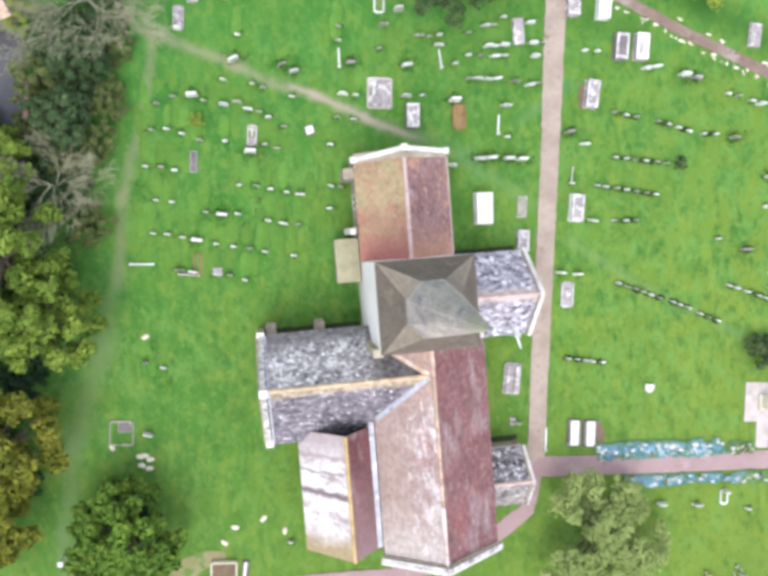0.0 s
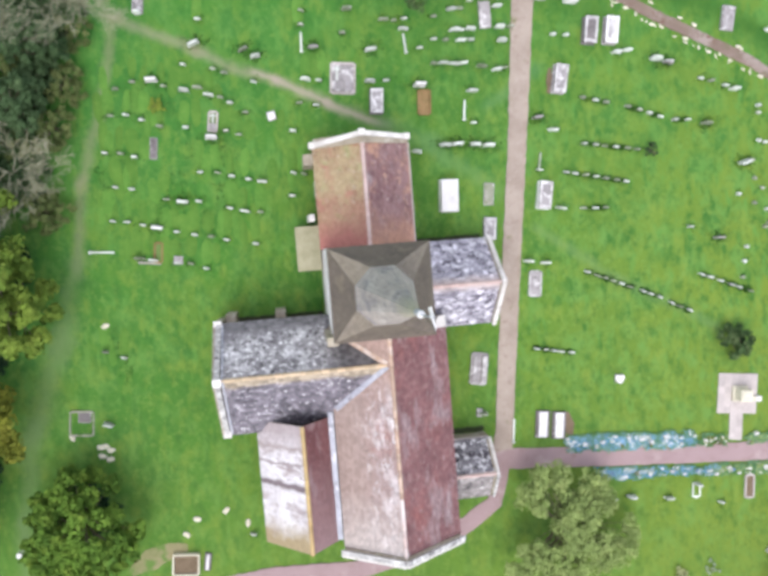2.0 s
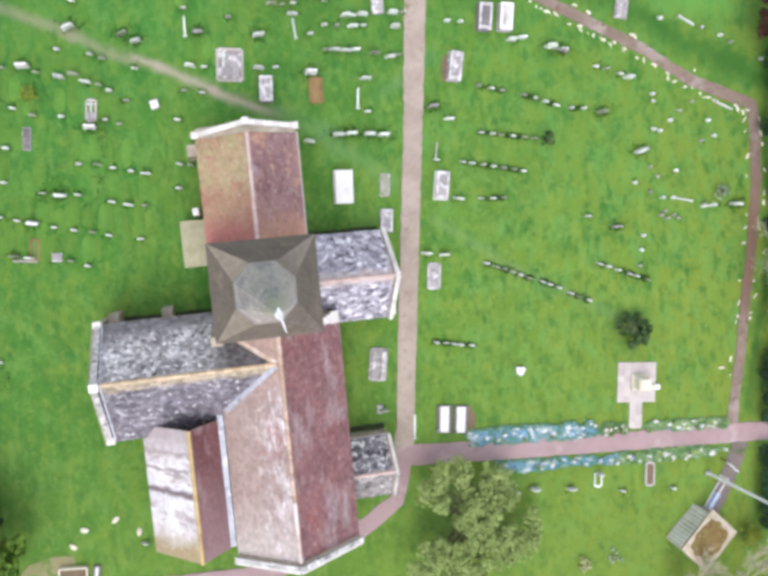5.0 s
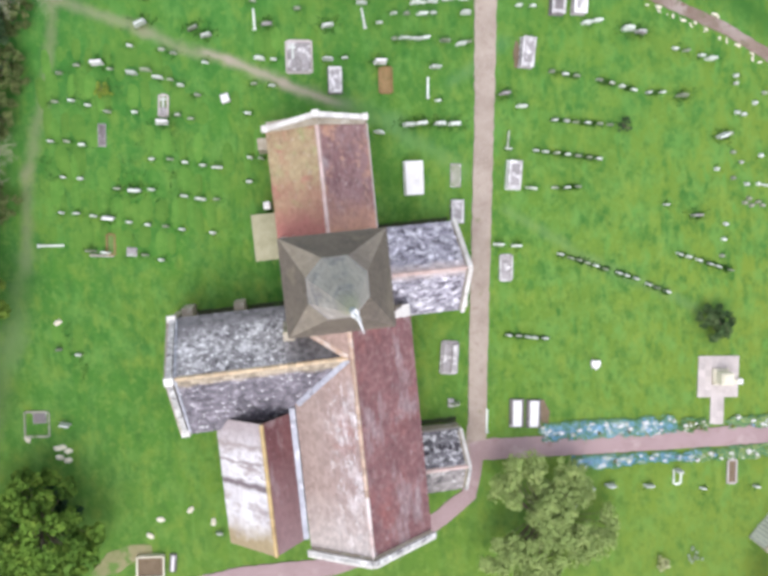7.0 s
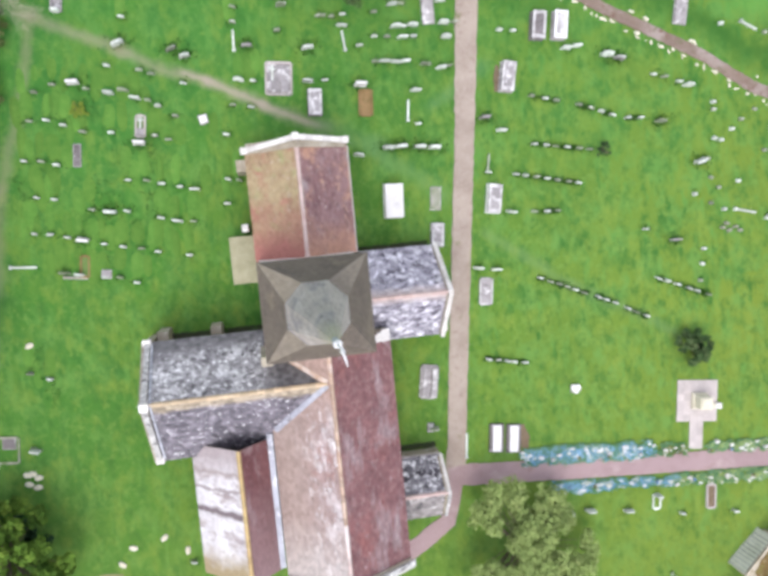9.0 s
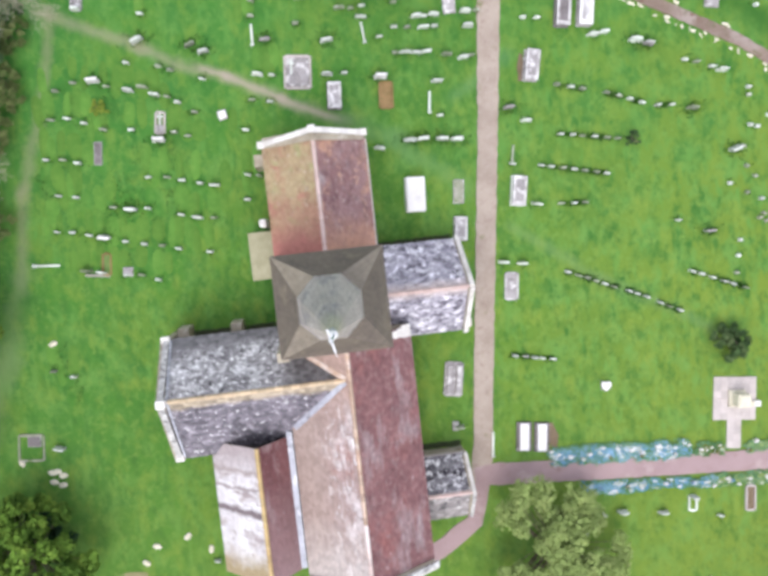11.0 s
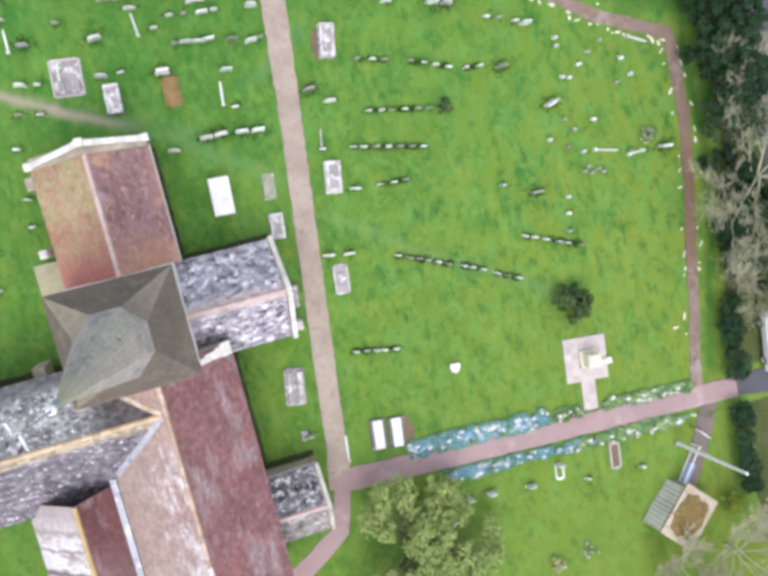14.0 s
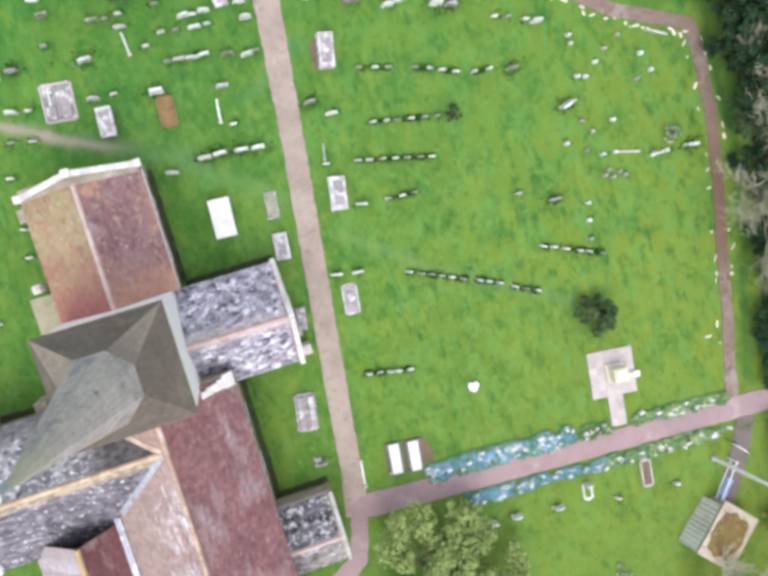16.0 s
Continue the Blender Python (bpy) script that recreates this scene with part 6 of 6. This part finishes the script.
def flower_bed(a, b, width, flower, count, label, seed, spill=0.5):
    """A long bed: leaves below, small petals above, thinning towards its edges."""
    rng = random.Random(seed)
    bed = thing("flower_bed", pose(0, 0, 0), label, "flower bed", "path borders", "stuff")
    parts = {"foliage": ([], [], BED_LEAF), "petals": ([], [], flower), "white_petals": ([], [], WHITE_FLOWER)}
    heads = [(rng.random() if rng.random() < 0.75 else rng.choice((0.06, 0.4, 0.47, 0.8)) + rng.gauss(0, 0.03), max(-0.5, min(0.5, rng.gauss(0, 0.27)))) for _ in range(int(count / 18))]
    white = [h for h in heads if rng.random() < 0.06]
    for name, many, low, high, size in (("foliage", count * 2, 0.01, 0.13, 0.055), ("petals", count * 2 // 5, 0.08, 0.18, 0.036), ("white_petals", count // 26, 0.16, 0.24, 0.04)):
        v, f, _ = parts[name]
        for _ in range(many):
            k, s = rng.choice(white if name == "white_petals" and white else heads)
            k, s = k + rng.gauss(0, 0.12 / math.dist(a, b)), s + rng.gauss(0, 0.075)
            x, y = a[0] + (b[0] - a[0]) * k, a[1] + (b[1] - a[1]) * k + s * width
            z = ground(x, y) + rng.uniform(low, high)
            t, r = rng.uniform(0, 6.28), size * rng.uniform(0.7, 1.4)
            i = len(v)
            v += [(x + r * math.cos(t + q), y + r * math.sin(t + q), z + rng.uniform(-0.015, 0.015)) for q in (0, 1.57, 3.14, 4.71)]
            f.append((i, i + 1, i + 2, i + 3))
    for name, (v, f, m) in parts.items():
        tagged(part(name, (v, f), m, bed), kind="stuff")


flower_bed((13.3, -12.5), (22.4, -13.08), 1.05, BLUE_FLOWER, 9000, "border of blue and white flowers along the path", 1)
flower_bed((15.2, -14.9), (19.5, -15.15), 0.8, BLUE_FLOWER, 3600, "narrow border of blue flowers beside the path", 2)
flower_bed((19.6, -15.1), (24.0, -15.4), 0.7, BLUE_FLOWER, 2000, "thin border of blue flowers beside the path", 3)
flower_bed((23.0, -13.2), (24.6, -13.3), 0.8, LEAF_GOLD, 900, "sparse border of yellowing plants beside the path", 4)
flower_bed((26.3, -13.45), (32.4, -13.85), 0.7, LEAF_DULL, 2600, "green border with few pale flowers along the path", 5)
flower_bed((24.0, -15.4), (31.6, -15.8), 0.8, LEAF_DULL, 3200, "green border with pale flowers below the path", 6)
rng = random.Random(44)
small = thing("memorial_tablet", pose(13.3, -12.2, ground(13.3, -12.2) - 0.02, 0, 0, 0), "small white memorial tablet in a flower border", "memorial tablet", "memorial tablets")
part("tablet", bevelled_prism([(u, 0, v) for u, v in stone_outline(3, 0.24, 0.28)], (0, -0.06, 0), (0, 0.06, 0), 0.015), MARBLE, small)
part("foot", boxed(-0.15, 0.15, -0.09, 0.09, -0.04, 0.05, bevel=0.01), STONE, small)
for i in range(40):
    north = i % 2 == 0
    x = 13.6 + 18.6 * (i + rng.random()) / 40
    y = (-12.4 - 0.068 * (x - 13.2) if north else -15.0 - 0.055 * (x - 15.4)) + rng.uniform(-0.3, 0.3)
    if not north and x < 15.6 or north and 24.2 < x < 26.2:
        continue
    copy_thing(small, pose(x, y, ground(x, y) - 0.02, rng.uniform(-6, 6), 0, rng.uniform(-25, 25)) @ Matrix.Diagonal((s := rng.uniform(0.8, 1.3), s, s, 1)))
pot_rng = random.Random(5)
for i in range(16):
    x = 14 + 17.5 * i / 16 + pot_rng.uniform(-0.4, 0.4)
    y = (-12.75 - 0.066 * (x - 13.2)) if i % 2 else (-14.95 - 0.055 * (x - 15.4))
    if i % 2 and 24.2 < x < 26.2 or x < 15 and i % 2 == 0:
        continue
    pot = thing("flower_pot", pose(x, y, ground(x, y)), "small pot of pale flowers beside the path", "flower pot", "flower pots")
    bm = bmesh.new()
    bmesh.ops.create_cone(bm, cap_ends=True, segments=10, radius1=0.08, radius2=0.12, depth=0.2, matrix=Matrix.Translation((0, 0, 0.1)))
    part("pot", bm, TOMB, pot)
    v, f = [], []
    leaves(pot_rng, (0, 0, 0.27), 0.13, 40, 0.05, v, f)
    part("blooms", (v, f), pot_rng.choice((WHITE_FLOWER, WHITE_FLOWER, BLUE_FLOWER, LEAF_GOLD)), pot)

# stones edging the boundary path
edge = thing("edging_stone", pose(14, 20.1, ground(14, 20.1)), "pale rough edging stone beside the boundary path", "edging stone", "path edging")
bm = bmesh.new()
bmesh.ops.create_icosphere(bm, subdivisions=2, radius=0.16)
for v in bm.verts:
    v.co *= 1 + 0.25 * noise.noise(v.co * 6)
    v.co.z *= 0.6
part("rock", bm, CREAM_STONE, edge)
line = [(14.2, 20.6), (17, 19.0), (21.2, 16.5), (27.7, 13.0), (31.0, 10.7), (35.5, 8.7), (35.7, 3.7), (35.1, -1), (34.45, -4.4), (33.75, -8.9), (33.1, -12.1)]
for a, b in zip(line, line[1:]):
    n = int(math.dist(a, b) / 0.36)
    d = Vector((b[0] - a[0], b[1] - a[1])).normalized()
    for i in range(n):
        for s in (-1, 1):
            if rng.random() < (0.75 if s < 0 and a[0] < 34 else 0.16):
                k, o = (i + rng.uniform(-0.5, 1.5)) / n, s * rng.uniform(0.46, 0.78)
                x, y = a[0] + (b[0] - a[0]) * k - d.y * o, a[1] + (b[1] - a[1]) * k + d.x * o
                m = pose(x, y, ground(x, y), 0, 0, math.degrees(math.atan2(d.y, d.x)) + rng.gauss(0, 25)) @ Matrix.Diagonal((rng.uniform(0.35, 1.7), rng.uniform(0.25, 0.65), rng.uniform(0.4, 0.9), 1))
                # only a few lie along the last stretch before the pink path
                if a[1] > -8 or i % 4 == 1:
                    copy_thing(edge, m)
for x, y in ((-18.5, -9.75), (-18.2, -9.7), (-18.45, -10.35), (-17.85, -10.0), (-17.95, -10.6), (-20.3, -8.9), (-12.6, -15.3), (-13.4, -16.3), (-9.2, -15.9), (-10.6, -14.9), (-17.4, -1.6)):
    copy_thing(edge, pose(x, y, ground(x, y) + 0.03, 0, 0, 30 * x) @ Matrix.Diagonal((1.8, 1.1, 1.2, 1)))
copy_thing(edge, pose(32.2, -9.83, ground(32.2, -9.83) + 0.02, 0, 0, -4) @ Matrix.Diagonal((1.7, 0.6, 1.0, 1)))

# ---- shed by the lane gate ----
shed = thing("shed", pose(29.6, -21.8, ground(29.6, -21.8), 0, 2, 43), "low stone shed with a mossy brown roof", "shed")
# local x runs along the long eaves
W, D = 1.7, 1.3
part("wall", boxed(-W, W, -D, D, -0.4, 1.3), RUBBLE, shed)
part("roof", prism([(-W - 0.12, -D - 0.1, 1.3), (W + 0.12, -D - 0.1, 1.3), (W + 0.12, D + 0.06, 1.42), (-W - 0.12, D + 0.06, 1.42)], (0, 0, 0), (0, 0, 0.12)), ROOF_EDGE, shed, "roof slab with a pale edge")
rag = [(math.cos(a) * 1.62 * (1 + 0.05 * math.sin(5 * a) + 0.05 * math.sin(9 * a)) / max(abs(math.cos(a)), abs(math.sin(a))) ** 0.75, math.sin(a) * 1.25 * (1 + 0.05 * math.cos(4 * a) + 0.04 * math.sin(11 * a)) / max(abs(math.cos(a)), abs(math.sin(a))) ** 0.75) for a in [6.2832 * k / 60 for k in range(60)]]
part("moss", prism([(x * 0.86, y * 0.86 + 0.02, 1.478 + 0.044 * y) for x, y in rag], (0, 0, -0.03), (0, 0, 0.05)), ROOF_MOSS, shed, "thick brown moss on the roof")
front = part("sloping_front", prism([(-W - 0.05, D + 0.02, 1.3), (W - 0.25, D + 0.02, 1.3), (W - 0.25, D + 0.42, -0.1), (-W - 0.05, D + 0.42, -0.1)], (0, 0, 0), (0, 0.05, 0)), LEAN_ROOF, shed, "pale ribbed sheet leaning against the wall")
for k in range(11):
    x = -W + (2 * W - 0.3) * k / 10.5
    part("rib", prism([(x, D + 0.07, 1.3), (x + 0.12, D + 0.07, 1.3), (x + 0.12, D + 0.47, -0.1), (x, D + 0.47, -0.1)], (0, 0, 0), (0, 0.035, 0)), LEAN_RIB, front)
part("door", boxed(W - 0.02, W + 0.04, -0.45, 0.45, -0.05, 1.15), DARK_WOOD, shed)

pole = thing("lamp_pole", pose(30.7, -17.4, ground(30.7, -17.4)), "tall white pole standing by the gate", "pole")
bm = bmesh.new()
bmesh.ops.create_cone(bm, cap_ends=True, segments=12, radius1=0.12, radius2=0.09, depth=7.0, matrix=Matrix.Translation((0, 0, 3.5)))
part("shaft", bm, PAINT, pole)
part("foot_plate", boxed(-0.18, 0.18, -0.18, 0.18, -0.05, 0.08, bevel=0.02), TOMB, pole)
gate = thing("gate", pose(30.75, -18.75, ground(30.75, -18.75), 0, 0, 52), "slender white-painted gate rail beside a tarpaulin", "gate")
part("rail", boxed(-1.35, 1.35, -0.035, 0.035, 0.95, 1.03, bevel=0.01), PAINT, gate)
part("lower_rail", boxed(-1.3, 1.3, -0.025, 0.025, 0.35, 0.42, bevel=0.01), PAINT, gate)
for x in (-1.35, 1.35):
    part("post", boxed(x - 0.05, x + 0.05, -0.05, 0.05, -0.1, 1.1, bevel=0.015), PAINT, gate)
BLUE = surface("blue_sheet", (0.3, 0.4, 0.6), (0.22, 0.3, 0.5), (0.6, 0.68, 0.8), 1.2, 5, 0.6, 0.3)
tarp = thing("tarpaulin", pose(30.95, -19.55, ground(30.95, -19.55), 0, 0, 52), "crumpled pale blue tarpaulin beside the gate", "tarpaulin")
bm = bmesh.new()
bmesh.ops.create_grid(bm, x_segments=12, y_segments=6, size=1, matrix=Matrix.Diagonal((0.7, 0.28, 1, 1)))
for v in bm.verts:
    v.co.z = 0.25 + 0.14 * noise.noise(v.co * 5) - 0.25 * (abs(v.co.y) / 0.28) ** 3
part("sheet", bm, BLUE, tarp)
sign = thing("sign_board", pose(32.0, -16.85, ground(32.0, -16.85), 0, 0, -48), "narrow white notice board on two posts", "sign")
part("board", boxed(-0.5, 0.5, -0.03, 0.03, 0.75, 1.25, bevel=0.01), PAINT, sign)
for x in (-0.42, 0.42):
    part("post", boxed(x - 0.04, x + 0.04, 0.03, 0.11, -0.1, 1.3), DARK_WOOD, sign)

# compost bay at the west end
bay = thing("compost_bay", pose(-13.6, -18.3, ground(-13.6, -18.3), 0, 0, -6), "open brown compost bay edged with boards", "compost bay")
for s in (-1, 1):
    part("board", boxed(s * 0.85 - 0.05, s * 0.85 + 0.05, -0.7, 0.7, -0.05, 0.4, bevel=0.01), CREAM_STONE, bay)
    part("board", boxed(-0.8, 0.8, s * 0.7 - 0.05, s * 0.7 + 0.05, -0.05, 0.4, bevel=0.01), CREAM_STONE, bay)
part("heap", boxed(-0.8, 0.8, -0.65, 0.65, -0.05, 0.2), SOIL, bay)
ledger(-12.15, -18.3, 0.45, 1.2, -10, MARBLE, "narrow white slab with dark edge beside the compost bay", 0.28, 0.13)
post = thing("white_post", pose(-24.1, -16.1, ground(-24.1, -16.1)), "white post at the edge of the track", "post")
part("shaft", boxed(-0.12, 0.12, -0.12, 0.12, -0.1, 1.4, bevel=0.02), PAINT, post)
part("cap", prism([(-0.16, -0.16, 1.4), (0.16, -0.16, 1.4), (0.16, 0.16, 1.4), (-0.16, 0.16, 1.4)], (0, 0, 0), (0, 0, 0.08)), PAINT, post)

# beyond the north-east corner
wall = thing("garden_wall", pose(-23.2, 14.6, ground(-23.2, 14.6), 0, 0, 80), "low red-brown brick garden wall beside the yard", "wall")
part("brickwork", boxed(-1.3, 1.3, -0.12, 0.12, -0.2, 1.1, bevel=0.01), RED_TILE, wall)
part("wall_coping", boxed(-1.33, 1.33, -0.16, 0.16, 1.1, 1.2, bevel=0.02), RED_TILE, wall)
cottage = thing("outhouse", pose(-25.4, 20.4, ground(-25.4, 20.4), 0, 0, 20), "small outhouse with an orange tiled roof", "outhouse")
part("wall", boxed(-1.5, 1.5, -1.3, 1.3, -0.3, 2.2), RUBBLE, cottage)
for s in (-1, 1):
    slope = part("roof_slope", prism([(-1.65, s * 1.45, 2.1), (1.65, s * 1.45, 2.1), (1.65, 0, 3.1), (-1.65, 0, 3.1)], (0, 0, 0), (0, 0, 0.08)), RIDGE_TILE, cottage)

# ---- car parked by the lane ----


def parked_car(x, y, turn):
    car = thing("car", pose(x, y, ground(x, y) + 0.02, 0, 0, turn), "white hatchback parked on the verge", "car")
    side = [(-2.0, 0.32), (-1.95, 0.75), (-1.3, 0.92), (1.55, 0.95), (1.98, 0.8), (2.0, 0.32)]
    part("body", bevelled_prism([(u, 0, v) for u, v in side], (0, -0.85, 0), (0, 0.85, 0), 0.06), PAINT, car)
    top = [(-0.85, 0.92), (-0.3, 1.4), (1.1, 1.42), (1.75, 0.95)]
    part("cabin", bevelled_prism([(u, 0, v) for u, v in top], (0, -0.7, 0), (0, 0.7, 0), 0.08), PAINT, car)
    part("windscreen", prism([(-0.86, -0.6, 0.95), (-0.86, 0.6, 0.95), (-0.38, 0.55, 1.37), (-0.38, -0.55, 1.37)], (-0.02, 0, 0.02), (0.03, 0, 0.04)), GLASS, car)
    part("rear_window", prism([(1.72, -0.55, 1.0), (1.72, 0.55, 1.0), (1.2, 0.52, 1.38), (1.2, -0.52, 1.38)], (0, 0, 0), (0.03, 0, 0.03)), GLASS, car)
    for s in (-1, 1):
        part("side_window", prism([(-0.6, s * 0.7, 0.98), (1.3, s * 0.7, 1.0), (1.0, s * 0.7, 1.34), (-0.25, s * 0.7, 1.33)], (0, 0, 0), (0, s * 0.02, 0)), GLASS, car)
        part("headlight", boxed(-1.99, -1.86, s * 0.62 - 0.16, s * 0.62 + 0.16, 0.62, 0.76, bevel=0.02), LEAD, car)
        part("mirror", boxed(-0.6, -0.48, s * 0.92 - 0.08, s * 0.92 + 0.08, 0.95, 1.08, bevel=0.02), PAINT, car)
        for u in (-1.25, 1.25):
            bm = bmesh.new()
            bmesh.ops.create_cone(bm, cap_ends=True, segments=20, radius1=0.31, radius2=0.31, depth=0.2, matrix=Matrix.Translation((u, s * 0.78, 0.31)) @ Matrix.Rotation(math.pi / 2, 4, "X"))
            wheel = part("wheel", bm, DARK_WOOD, car)
            bm = bmesh.new()
            bmesh.ops.create_cone(bm, cap_ends=True, segments=16, radius1=0.19, radius2=0.17, depth=0.04, matrix=Matrix.Translation((u, s * 0.89, 0.31)) @ Matrix.Rotation(math.pi / 2, 4, "X"))
            part("rim", bm, LEAD, wheel)


parked_car(38.6, -12.4, 84)
